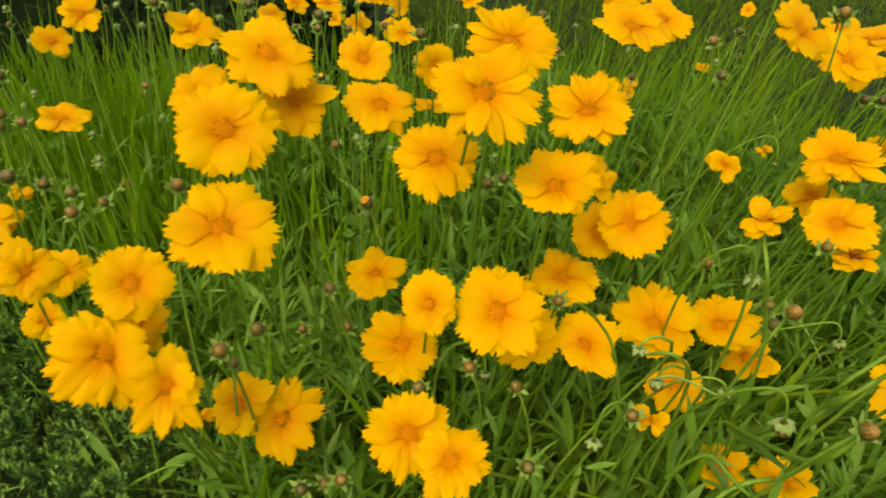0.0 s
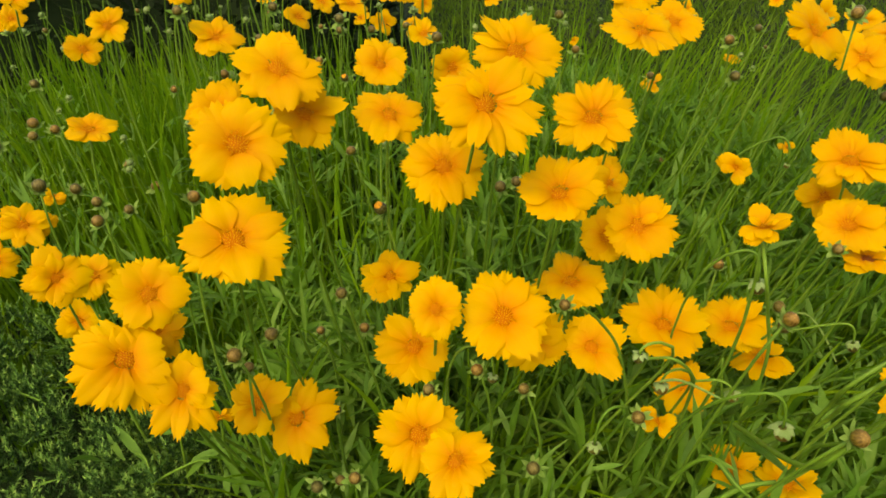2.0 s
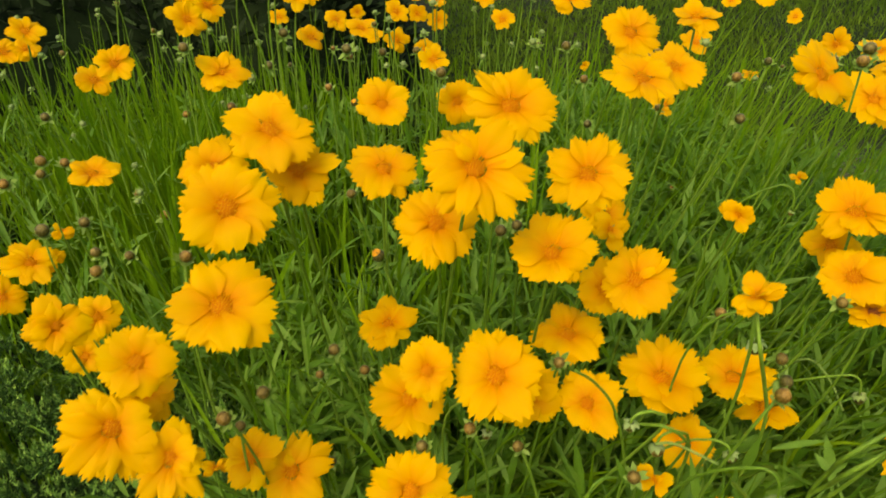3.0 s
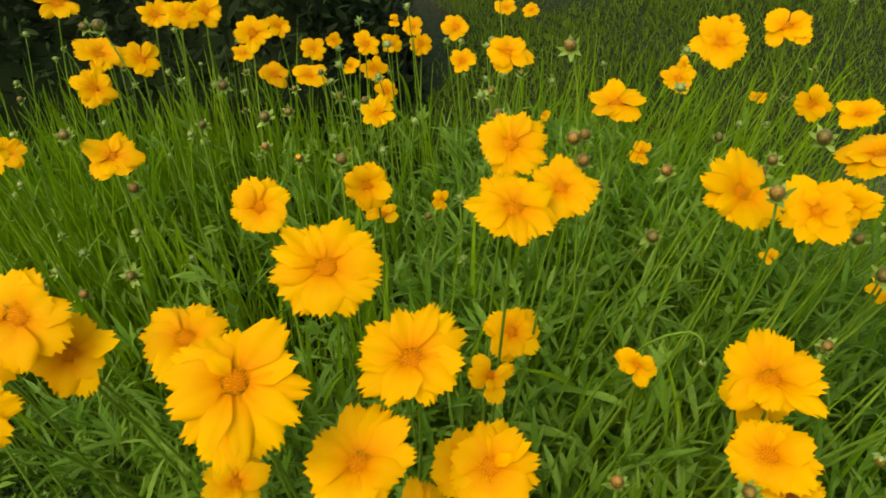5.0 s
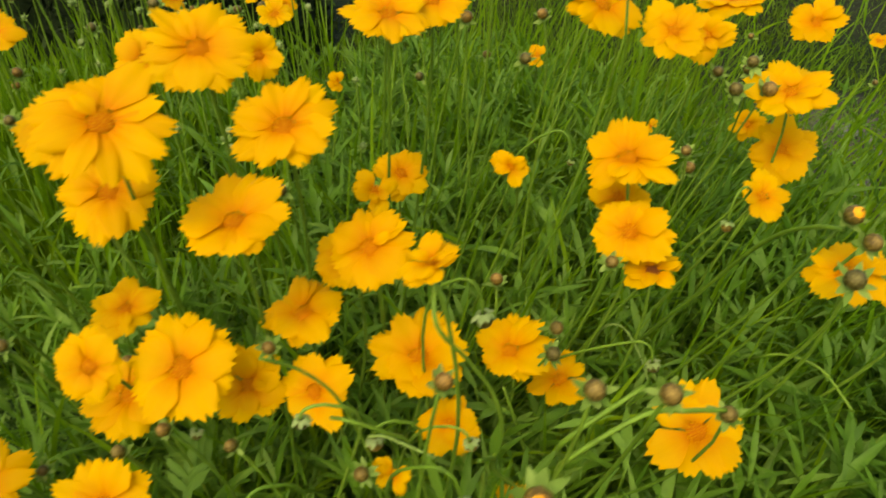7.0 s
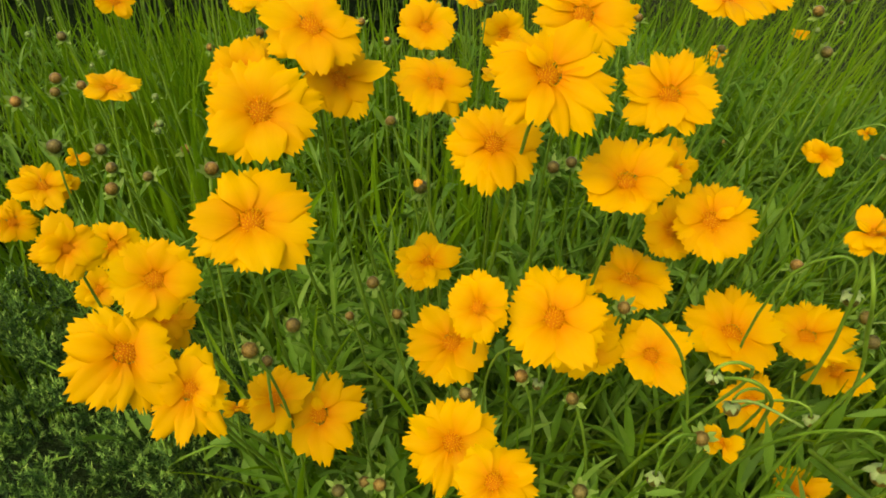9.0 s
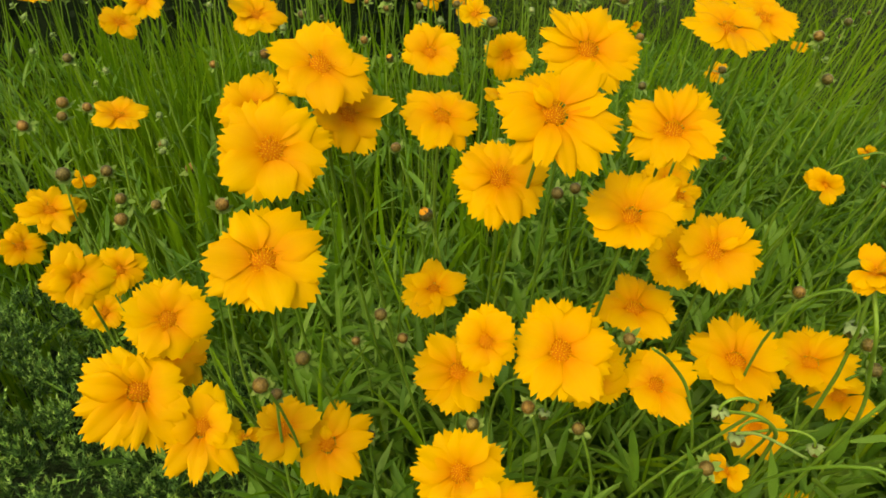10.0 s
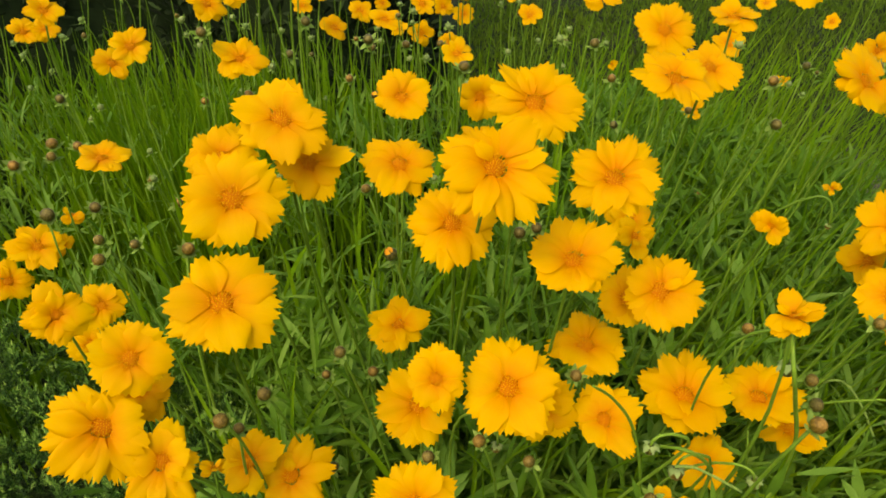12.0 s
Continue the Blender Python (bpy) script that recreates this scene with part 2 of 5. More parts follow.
def bract_verts(rng, n, length, width, rise, curl, start=0.10):
    """Narrow pointed bracts round a stem."""
    verts, faces = [], []
    for k in range(n):
        a = math.tau * k / n + rng.uniform(-0.12, 0.12)
        ln, rs = length * rng.uniform(0.8, 1.15), rise + rng.uniform(-0.15, 0.15)
        side = Vector((-math.sin(a), math.cos(a), 0))
        out = Vector((math.cos(a), math.sin(a), 0))
        base = len(verts)
        p = out * start
        ang = rs
        for j in range(6):
            v = j / 5
            w = width * (0.55 + 0.9 * v * (1 - v) * 2) * (1 - v ** 3) + 0.002
            nrm = -out * math.sin(ang) + Vector((0, 0, math.cos(ang)))
            verts += [p - side * w, p - nrm * 0.25 * w, p + side * w]
            p = p + (out * math.cos(ang) + Vector((0, 0, math.sin(ang)))) * (ln / 5)
            ang += curl / 5
        for j in range(5):
            for c in range(2):
                q = base + 3 * j + c
                faces.append((q, q + 1, q + 4, q + 3))
    return verts, faces


def sepal_mesh(rng):
    v1, f1 = bract_verts(rng, 8, 0.36, 0.085, 0.15, 0.25, 0.06)
    v2, f2 = [], []
    for j in range(4):
        for i in range(10):
            a = math.tau * i / 10
            r, z = ((0.06, -0.16), (0.16, -0.12), (0.22, -0.04), (0.20, 0.03))[j]
            v2.append((r * math.cos(a), r * math.sin(a), z))
    for j in range(3):
        for i in range(10):
            a, b = j * 10 + i, j * 10 + (i + 1) % 10
            f2.append((a, b, b + 10, a + 10))
    v1 = [Vector(v) + Vector((0, 0, -0.10)) for v in v1]
    n = len(v1)
    return mesh_of("calyx", v1 + v2, f1 + [tuple(q + n for q in f) for f in f2], SEPAL)


def bud_mesh(rng, mat, tall=1.0):
    """A ribbed round bud of overlapping scales, radius 1."""
    verts, faces = [], []
    sides, rows = 24, 9
    for j in range(rows + 1):
        th = math.pi * (0.04 + 0.92 * j / rows)
        for i in range(sides):
            a = math.tau * i / sides
            r = math.sin(th) * (1 + 0.10 * (abs(math.cos(4 * a)) - 0.6) * math.sin(th)) * (1 + rng.uniform(-0.015, 0.015))
            verts.append((r * math.cos(a + 0.15 * j / rows), r * math.sin(a + 0.15 * j / rows), tall * (1 - math.cos(th))))
    for j in range(rows):
        for i in range(sides):
            a, b = j * sides + i, j * sides + (i + 1) % sides
            faces.append((a, b, b + sides, a + sides))
    faces.append(tuple(range(rows * sides, (rows + 1) * sides)))
    return mesh_of("bud", verts, faces, mat)


def tip_mesh(rng):
    """A yellow petal tip that breaks out of an opening bud, radius 1."""
    verts, faces = [], []
    for a in (0.0,):
        out, side = Vector((math.cos(a), math.sin(a), 0)), Vector((-math.sin(a), math.cos(a), 0))
        base = len(verts)
        for j in range(4):
            v = j / 3
            p = out * (0.62 - 0.5 * v * v) + Vector((0, 0, 1.55 + 0.65 * v))
            w = 0.26 * (1 - 0.55 * v)
            verts += [p - side * w, p + out * 0.08, p + side * w]
        for j in range(3):
            for c in range(2):
                q = base + 3 * j + c
                faces.append((q, q + 1, q + 4, q + 3))
    return mesh_of("petal_tip", verts, faces, BUD_TIP)


def leaf_mesh(rng, width, curl, fold=0.35, lobes=0):
    """A lance-shaped leaf along +y, one unit long, folded along its midrib; lobes: pairs of narrow side lobes."""
    verts, faces = [], []

    def blade(p, way, side, rows, long, wide):
        ang = 0.0
        first = len(verts)
        for j in range(rows + 1):
            v = j / rows
            w = wide * (0.18 + 1.25 * math.sin(math.pi * min(1, v * 0.92 + 0.06)) ** 1.2) * (1 - v ** 6)
            lift = -math.sin(ang) * way + Vector((0, 0, math.cos(ang)))
            wob = 0.01 * math.sin(6 * v + curl * 5)
            verts.extend((p - w * side + lift * (fold * w + wob), p.copy(), p + w * side + lift * (fold * w - wob)))
            p = p + (math.cos(ang) * way + Vector((0, 0, math.sin(ang)))) * long / rows
            ang -= curl * long / rows
        for j in range(rows):
            for c in range(2):
                q = first + 3 * j + c
                faces.append((q, q + 1, q + 4, q + 3))
        return first

    blade(Vector((0, 0, 0)), Vector((0, 1, 0)), Vector((1, 0, 0)), 8, 1.0, width)
    for k in range(lobes):
        root = verts[3 * (2 + k) + 1].copy()
        for s in (-1, 1):
            a = s * rng.uniform(0.55, 0.9)
            blade(root, Vector((math.sin(a), math.cos(a), 0.1)).normalized(), Vector((math.cos(a), -math.sin(a), 0)), 5, rng.uniform(0.34, 0.48), width * 0.75)
    return mesh_of("leaf", verts, faces, LEAF)


rng = random.Random(7)
WIDE = [petal_mesh(rng, rng.uniform(0.34, 0.42), rng.choice((4, 5, 5, 6))) for _ in range(14)]
NARROW = [petal_mesh(rng, rng.uniform(0.28, 0.36), rng.choice((4, 4, 5))) for _ in range(8)]
INNER = [petal_mesh(rng, rng.uniform(0.26, 0.36), rng.choice((3, 4)), 1.0, 1.5) for _ in range(8)]
DISCS = [disc_mesh(rng, DISC, DISC_DEEP) for _ in range(3)]
SPENT = disc_mesh(rng, DISC_OLD, DISC_OLD)
SEPALS = [sepal_mesh(rng) for _ in range(3)]
BUDS = [bud_mesh(rng, BUD, rng.uniform(0.85, 1.0)) for _ in range(3)]
TIPS = tip_mesh(rng)
BRACTS, HOODS = [], []
for _ in range(5):
    sv, sf = bract_verts(rng, 1, 1.45, 0.36, rng.uniform(-0.05, 0.5), rng.uniform(-0.3, 0.9), 0.36)
    BRACTS.append(mesh_of("bract", sv, sf, SEPAL))
for _ in range(3):
    sv, sf = bract_verts(rng, 1, 0.92, 0.36, rng.uniform(0.0, 0.3), rng.uniform(0.2, 1.3), 0.30)
    HOODS.append(mesh_of("bract", sv, sf, SEPAL_PALE))
LEAVES = [leaf_mesh(rng, rng.uniform(0.048, 0.068), rng.uniform(0.1, 1.2), 0.35, k % 3) for k in range(9)]
GREEN_BUDS = [bud_mesh(rng, BUD_GREEN, 0.85) for _ in range(2)]
plant = random.Random(21)


def root_of(x, y, near=0.58):
    """Where a stem leaves the ground: stems fan out from the crowns of the plants."""
    if y < 0.95:
        cx, cy, k = -0.10, 0.72, near if x > -0.2 else 0.9
    else:
        cx, cy, k = -0.05, 1.35, 0.8 if x > -0.1 else 1.12
    return Vector((cx + k * (x - cx) + plant.uniform(-0.03, 0.03), cy + k * (y - cy) + plant.uniform(-0.03, 0.03), 0.0))


def stem_of(thing, base, top, end, thick, n=14, name="stem"):
    """A stem from the root to the flower; end is the direction in which it arrives."""
    ln = (top - base).length
    lean = Vector(((top.x - base.x) * 0.25 + plant.uniform(-0.03, 0.03), (top.y - base.y) * 0.25 + plant.uniform(-0.03, 0.03), 0))
    pts = bezier(base, base + Vector((0, 0, 0.42 * ln)) + lean, top - end * 0.30 * ln, top, n)
    radii = [thick * (1.25 - 0.45 * i / n) for i in range(n + 1)]
    v, f = tube([p - base for p in pts], radii)
    return child(name, mesh_of(name, v, f, STEM), thing), pts


def leaves_of(stem, base, pts, count):
    for _ in range(count):
        i = plant.randint(1, 7)
        a = plant.uniform(0, 360)
        m = Matrix.Translation(pts[i] - base) @ pose(0, 0, 0, 0, 0, a) @ pose(0, 0, 0, plant.uniform(15, 65)) @ Matrix.Scale(plant.uniform(0.04, 0.075), 4)
        child("leaf", plant.choice(LEAVES), stem, m)


def frame_of(n, spin):
    return n.to_track_quat("Z", "Y").to_matrix().to_4x4() @ pose(0, 0, 0, 0, 0, spin)


def bloom(x, y, z, across, up, turn, style, rays=()):
    """One flower with its stem. up and turn: the degrees to which it faces; rays: the turn and length of each petal, where they stand out."""
    top = Vector((x, y, z))
    base = root_of(x, y, 0.58 if x < 0.1 else 0.70)
    n = Vector((math.cos(radians(up)) * math.cos(radians(turn)), math.cos(radians(up)) * math.sin(radians(turn)), math.sin(radians(up))))
    thing = new("coreopsis_flower")
    thing.location = base
    r = 1.04 * across / 2
    near = y < 0.95
    spin = plant.uniform(0, 360)
    if rays:
        ly = (Vector((0, 0, 1)) - n * n.z).normalized()
        lx = ly.cross(n)
        turned = Matrix((lx, ly, n)).transposed().to_4x4()
    else:
        turned = frame_of(n, spin)
    head = Matrix.Translation(top - base) @ turned @ Matrix.Scale(r, 4)
    if style == "double":
        rings = [(8, WIDE, 1.07, 6, 10), (plant.randint(3, 6), WIDE if plant.random() < 0.5 else NARROW, 0.84, 12, 6), (plant.choice((0, 0, 0, 1)), INNER, 0.62, 18, 8)]
        text = "golden-yellow semi-double coreopsis flower with toothed petals on a slender green stem"
    elif style in ("open", "spent"):
        rings = [(8, WIDE if plant.random() < 0.5 else NARROW, 1.04, 7, 10), (plant.choice((0, 0, 1)), INNER, 0.66, 18, 8)]
        text = "golden-yellow open coreopsis flower with eight notched petals on a green stem"
        if style == "spent":
            text = "ageing yellow coreopsis flower with a brown spent centre"
        if near:
            rings.insert(1, (3, NARROW, 0.92, 11, 6))
    else:
        rings = [(8, WIDE, 1.12, 14, 16), (4, INNER, 0.74, 36, 18)]
        text = "small withering yellow coreopsis flower with few crumpled petals"
    for k, (a, long) in enumerate(rays):
        gap = (rays[(k + 1) % len(rays)][0] - rays[k - 1][0]) % 360 / 2
        upper = k % 2 and len(rays) > 8
        wide = min(1.10, max(0.70, gap / 34)) * plant.uniform(0.9, 1.1) * (1.08 if upper else 0.94)
        m = head @ pose(0, 0, 0.01 + (0.045 if upper else 0.0) + plant.uniform(0, 0.02), 0, 0, -a) @ pose(0, 0, 0, 5 + plant.uniform(-6, 8), plant.uniform(-9, 9)) @ Matrix.Diagonal((wide, long, 1, 1))
        child("petal", plant.choice(WIDE), thing, m)
    if rays:
        rings = [(plant.choice((0, 0, 0, 1)), INNER, 0.6, 16, 6)]
    for count, kinds, long, tilt, jit in rings:
        off = plant.uniform(0, 360)
        for k in range(count):
            if style == "fading":
                a = off + (0 if k % 2 else 165) + plant.uniform(-64, 64)
            else:
                a = off + 360 * k / count + plant.uniform(-14, 14)
            s = long * plant.uniform(0.78, 1.09)
            m = head @ pose(0, 0, 0.01 + 0.05 * (k % 2) + 0.12 * (1.05 - long), 0, 0, a) @ pose(0, 0, 0, tilt + plant.uniform(-jit, jit), plant.uniform(-8, 8)) @ Matrix.Diagonal((s * plant.uniform(0.9, 1.12), s, s, 1))
            child("petal", plant.choice(kinds), thing, m)
    old = style == "spent"
    child("disc", SPENT if old else plant.choice(DISCS), thing, head @ Matrix.Scale(0.9 if near else 1.1, 4), "spent brown disc" if old else "orange disc of tiny florets")
    child("calyx", plant.choice(SEPALS), thing, head, "pale green calyx")
    stem, pts = stem_of(thing, base, top - n * 0.14 * r, (n + Vector((0, 0, 0.5))).normalized(), 0.0013)
    leaves_of(stem, base, pts, 3 if near else 1)
    return tagged(thing, text, "flower", "coreopsis flowers")


def star(thing, head, kinds, spread=1.0):
    for k in range(8):
        s = plant.uniform(0.74, 1.12) if kinds is BRACTS else plant.uniform(1.0, 1.15)
        child("bract", plant.choice(kinds), thing, head @ pose(0, 0, 0, 0, 0, 45 * k + plant.uniform(-10, 10)) @ Matrix.Diagonal((s * spread, spread * plant.uniform(0.8, 1.1), s, 1)), "pale green bract")


def bud(x, y, z, across, style, hook=None):
    """One bud or seed head with its stem; a nodding one hangs from a hooked stem. hook: its height and the side from which it comes."""
    top = Vector((x, y, z))
    base = root_of(x, y, 0.80 if x < 0.2 else 0.62)
    thing = new("coreopsis_bud")
    thing.location = base
    r = across / 2
    if style == "nodding":
        n = Vector((plant.uniform(-0.3, 0.3), plant.uniform(-0.5, 0.1), -1)).normalized()
        rise, way = hook or (0.020, plant.choice((-0.9, 0.9)))
        side = Vector((way, plant.uniform(0.1, 0.6), 0)).normalized()
    else:
        n = Vector((plant.uniform(-0.45, 0.45), plant.uniform(-0.9, -0.1), plant.uniform(0.5, 1.0))).normalized()
    head = Matrix.Translation(top - n * 0.8 * r - base) @ frame_of(n, plant.uniform(0, 360)) @ Matrix.Scale(r, 4)
    core = child("bud_head", plant.choice(GREEN_BUDS if style == "green" else BUDS), thing, head @ Matrix.Scale(plant.uniform(0.70, 0.84), 4), "pale green bud" if style == "green" else "glossy brown bud")
    if style == "nodding":
        star(thing, head, HOODS)
        neck = top - n * 0.8 * r
        apex = neck + Vector((0, 0, rise)) + side * 0.012
        ln = (apex - base).length
        pts = bezier(base, base + Vector((0, 0, 0.6 * ln)), apex + side * 0.05 - Vector((0, 0, 0.02)), apex, 14)
        pts += bezier(apex, apex - side * 0.010 + Vector((0, 0, 0.003)), neck + Vector((0, 0, 0.6 * rise)), neck, 10)[1:]
        v, f = tube([p - base for p in pts], [0.00105 - 0.0003 * i / len(pts) for i in range(len(pts))])
        child("stem", mesh_of("stem", v, f, STEM), thing)
        text = "nodding brown coreopsis bud hanging from a hooked green stem"
    else:
        star(thing, head, BRACTS, 1.15 if style == "leafy" else 1.0)
        if style in ("opening", "leafy"):
            for k in range(8):
                child("petal_tip", TIPS, core, pose(0, 0, 0, 0, 0, 45 * k + plant.uniform(-5, 5)), "yellow petal tip")
        stem, pts = stem_of(thing, base, top - n * 0.8 * r, (n + Vector((0, 0, 0.8))).normalized(), 0.0011)
        leaves_of(stem, base, pts, 1)
        text = "large brown coreopsis bud with pale green bracts and yellow tip" if style == "leafy" else "small pale green unopened coreopsis bud on a thin stem" if style == "green" else "coreopsis bud opening yellow on a green stem" if style == "opening" else "round brown coreopsis bud with pale green bracts on a thin stem"
    return tagged(thing, text, "flower bud", "coreopsis buds")


# ---- ground ----
def ground_height(x, y):
    return 0.018 * math.sin(3.1 * x + 1.0) * math.sin(2.3 * y) + 0.012 * math.sin(9 * x + 4 * y)


def build_ground():
    xs = sorted({round(s * v, 3) for v in (0, 0.15, 0.3, 0.45, 0.6, 0.8, 1.0, 1.3, 1.7, 2.2, 3, 4.5, 8, 20, 80, 300) for s in (-1, 1)})
    ys = [-300, -60, -15, -5, -2, -1, -0.5, 0, 0.3, 0.6, 0.9, 1.2, 1.5, 1.8, 2.1, 2.5, 3, 3.6, 4.5, 6, 9, 20, 80, 300, 1000]
    verts = [(x, y, -0.03 + (ground_height(x, y) if abs(x) < 4 and abs(y) < 5 else 0)) for y in ys for x in xs]
    n = len(xs)
    faces = [(j * n + i, j * n + i + 1, (j + 1) * n + i + 1, (j + 1) * n + i) for j in range(len(ys) - 1) for i in range(n - 1)]
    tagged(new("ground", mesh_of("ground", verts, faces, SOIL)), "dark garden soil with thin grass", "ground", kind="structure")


build_ground()


# ---- foliage in the mass ----
def ribbons(name, mat, base, length, width, azim, lean, bend, twist, shape, cols=2, rows=5, seed=1):
    """Many leaves in one mesh, each a tapered strip that starts at base, leans to azim and bends over."""
    n = len(length)
    s = np.linspace(0, 1, rows + 1)
    out = np.stack([np.cos(azim), np.sin(azim), np.zeros(n)], 1)
    across = np.stack([-np.sin(azim), np.cos(azim), np.zeros(n)], 1)
    upv = np.array([0, 0, 1.0])
    p = base.copy()
    verts = np.zeros((n, rows + 1, cols, 3))
    for j in range(rows + 1):
        phi = (lean + bend * s[j] ** 1.5)[:, None]
        tang = np.sin(phi) * out + np.cos(phi) * upv
        nrm = np.cos(phi) * out - np.sin(phi) * upv
        side = np.cos(twist)[:, None] * across + np.sin(twist)[:, None] * nrm
        face = np.cross(tang, side)
        w = (width * shape(s[j]))[:, None]
        if cols == 2:
            verts[:, j, 0], verts[:, j, 1] = p - side * w, p + side * w
        else:
            verts[:, j, 0], verts[:, j, 1], verts[:, j, 2] = p - side * w, p - face * w * 0.4, p + side * w
        p = p + tang * (length / rows)[:, None]
    idx = np.arange(n * (rows + 1) * cols).reshape(n, rows + 1, cols)
    quads = np.stack([idx[:, :-1, :-1], idx[:, :-1, 1:], idx[:, 1:, 1:], idx[:, 1:, :-1]], -1).reshape(-1, 4)
    me = bpy.data.meshes.new(name)
    me.vertices.add(verts.size // 3)
    me.vertices.foreach_set("co", verts.reshape(-1).astype(np.float32))
    me.loops.add(quads.size)
    me.loops.foreach_set("vertex_index", quads.reshape(-1).astype(np.int32))
    me.polygons.add(len(quads))
    me.polygons.foreach_set("loop_start", np.arange(0, quads.size, 4, dtype=np.int32))
    me.update(calc_edges=True)
    me.materials.append(mat)
    me.shade_smooth()
    return new(name, me)


def grass_shape(s):
    return 1.0 - 0.15 * s - 0.75 * s ** 4


def lance_shape(s):
    return 0.15 + 0.95 * math.sin(math.pi * min(1, s * 0.93 + 0.05)) ** 1.1 * (1 - s ** 8)


R = np.random.default_rng(5)


def in_juniper(x, y):
    return (x < -0.20 + 0.03 * np.sin(14 * y) + 0.07 * np.clip((0.46 - y) / 0.1, 0, 1)) & (y < 0.60 + 0.04 * np.sin(9 * x))


def scatter(n, x0, x1, y0, y1):
    x, y = R.uniform(x0, x1, n), R.uniform(y0, y1, n)
    rim = np.abs((x - 0.0) / 1.10) ** 2.8 + np.abs((y - 0.95) / 0.82) ** 2.8 + 0.22 * np.sin(7 * x + 2) * np.sin(6 * y) + 0.12 * np.sin(19 * x + 13 * y)
    keep = ~in_juniper(x, y) & (rim < 1.0 + R.normal(0, 0.10, n))
    return x[keep], y[keep]


def fan(x, y):
    """The way in which the stems of the bed lean: outwards from its crowns, most to the right."""
    return np.arctan2((y - 0.8) * 0.6 + R.normal(0, 0.22, len(x)), (x + 0.12) + R.normal(0, 0.22, len(x)))


def heightmap(x, y):
    return np.clip(1.12 - 0.45 * np.clip(y - 0.95, 0, 1.2) - 0.5 * np.clip(0.42 - y, 0, 0.5), 0.35, 1.2)


def back_left(x, y):
    """The bed thins out towards the hedge, with gaps between its clumps."""
    thin_bed = (x < -0.05) & (y > 0.70)
    clump = np.sin(11 * x + 1.3) * np.sin(9 * y + 2 * x) > 0.1
    gap = (x > -0.34 + 0.05 * np.sin(9 * y)) & (x < 0.10) & (y > 0.84 + 0.05 * np.sin(14 * x))
    return np.where(gap, 0.22, np.where(thin_bed, np.where(clump, 0.80, 0.16), 1.0))


def bare_patch(x, y):
    """Dry open soil beside the bed."""
    return ((x - 0.84) / 0.38) ** 2 + ((y - 1.25) / 0.38) ** 2 < 1 + 0.4 * np.sin(9 * x + 7 * y)


def bed_stems(n):
    x, y = scatter(n, -1.15, 1.15, 0.50, 1.75)
    thick = np.where(x < 0.10 + 0.15 * np.sin(5 * y), 1.0, 0.12) * np.where((y > 1.15) & (x > -0.25), 0.25, 1.0) * np.where(y > 1.3, 0.8, 1.0)
    thick = thick * np.where(np.sin(15 * x + 3 * y) * np.sin(12 * y - 4 * x) > -0.05, 1.0, 0.2)
    keep = R.uniform(0, 1, len(x)) < thick
    keep &= R.uniform(0, 1, len(x)) < back_left(x, y) * np.where(bare_patch(x, y), 0.3, 1.0)
    x, y = x[keep], y[keep]
    k = len(x)
    z = np.zeros(k) - 0.02
    tall = R.uniform(0.24, 0.47, k) * heightmap(x, y) * np.clip(0.55 + 0.75 * (y - 0.5), 0.55, 1)
    lean = np.abs(R.normal(0.0, 0.12, k)) * np.where(x < 0, 0.5, 1.0) + 0.5 * np.clip(x - 0.05, 0, 0.7) * R.uniform(0.2, 1.5, k)
    ob = ribbons("bed_foliage_stems", GRASSY, np.stack([x, y, z], 1), tall, R.uniform(0.0010, 0.0024, k), np.where((x < -0.05) & (R.uniform(0, 1, k) < 0.8), R.normal(0.2, 1.0, k), fan(x, y)), lean + np.where(x < -0.05, 0.10, 0.0), R.normal(0.1, 0.25, k), R.uniform(-1.2, 1.2, k), grass_shape, 2, 6)
    tagged(ob, "dense upright green stems of the flower bed", "foliage", kind="stuff")


def arching_stems(n):
    """Long thin stems that lean out of the bed to one side and arch over."""
    x, y = scatter(n, 0.02, 0.85, 0.42, 1.30)
    keep = R.uniform(0, 1, len(x)) < np.clip(1.25 - 1.2 * np.abs(x - 0.32) - 0.6 * np.clip(y - 0.8, 0, 1), 0.1, 1) * np.where(x > 0.46, 0.25, 1.0)
    x, y = x[keep], y[keep]
    k = len(x)
    z = R.uniform(-0.02, 0.06, k)
    tall = R.uniform(0.20, 0.46, k) * np.clip(1.1 - 0.5 * np.clip(x - 0.3, 0, 1), 0.5, 1)
    ob = ribbons("bed_foliage_arching_stems", GRASSY, np.stack([x, y, z], 1), tall, R.uniform(0.0007, 0.0014, k), R.normal(0.25, 0.45, k), np.abs(R.normal(0.38, 0.22, k)), R.uniform(0.1, 0.8, k), R.uniform(-1.2, 1.2, k), grass_shape, 2, 8)
    tagged(ob, "long thin arching green stems at the side of the flower bed", "foliage", kind="stuff")


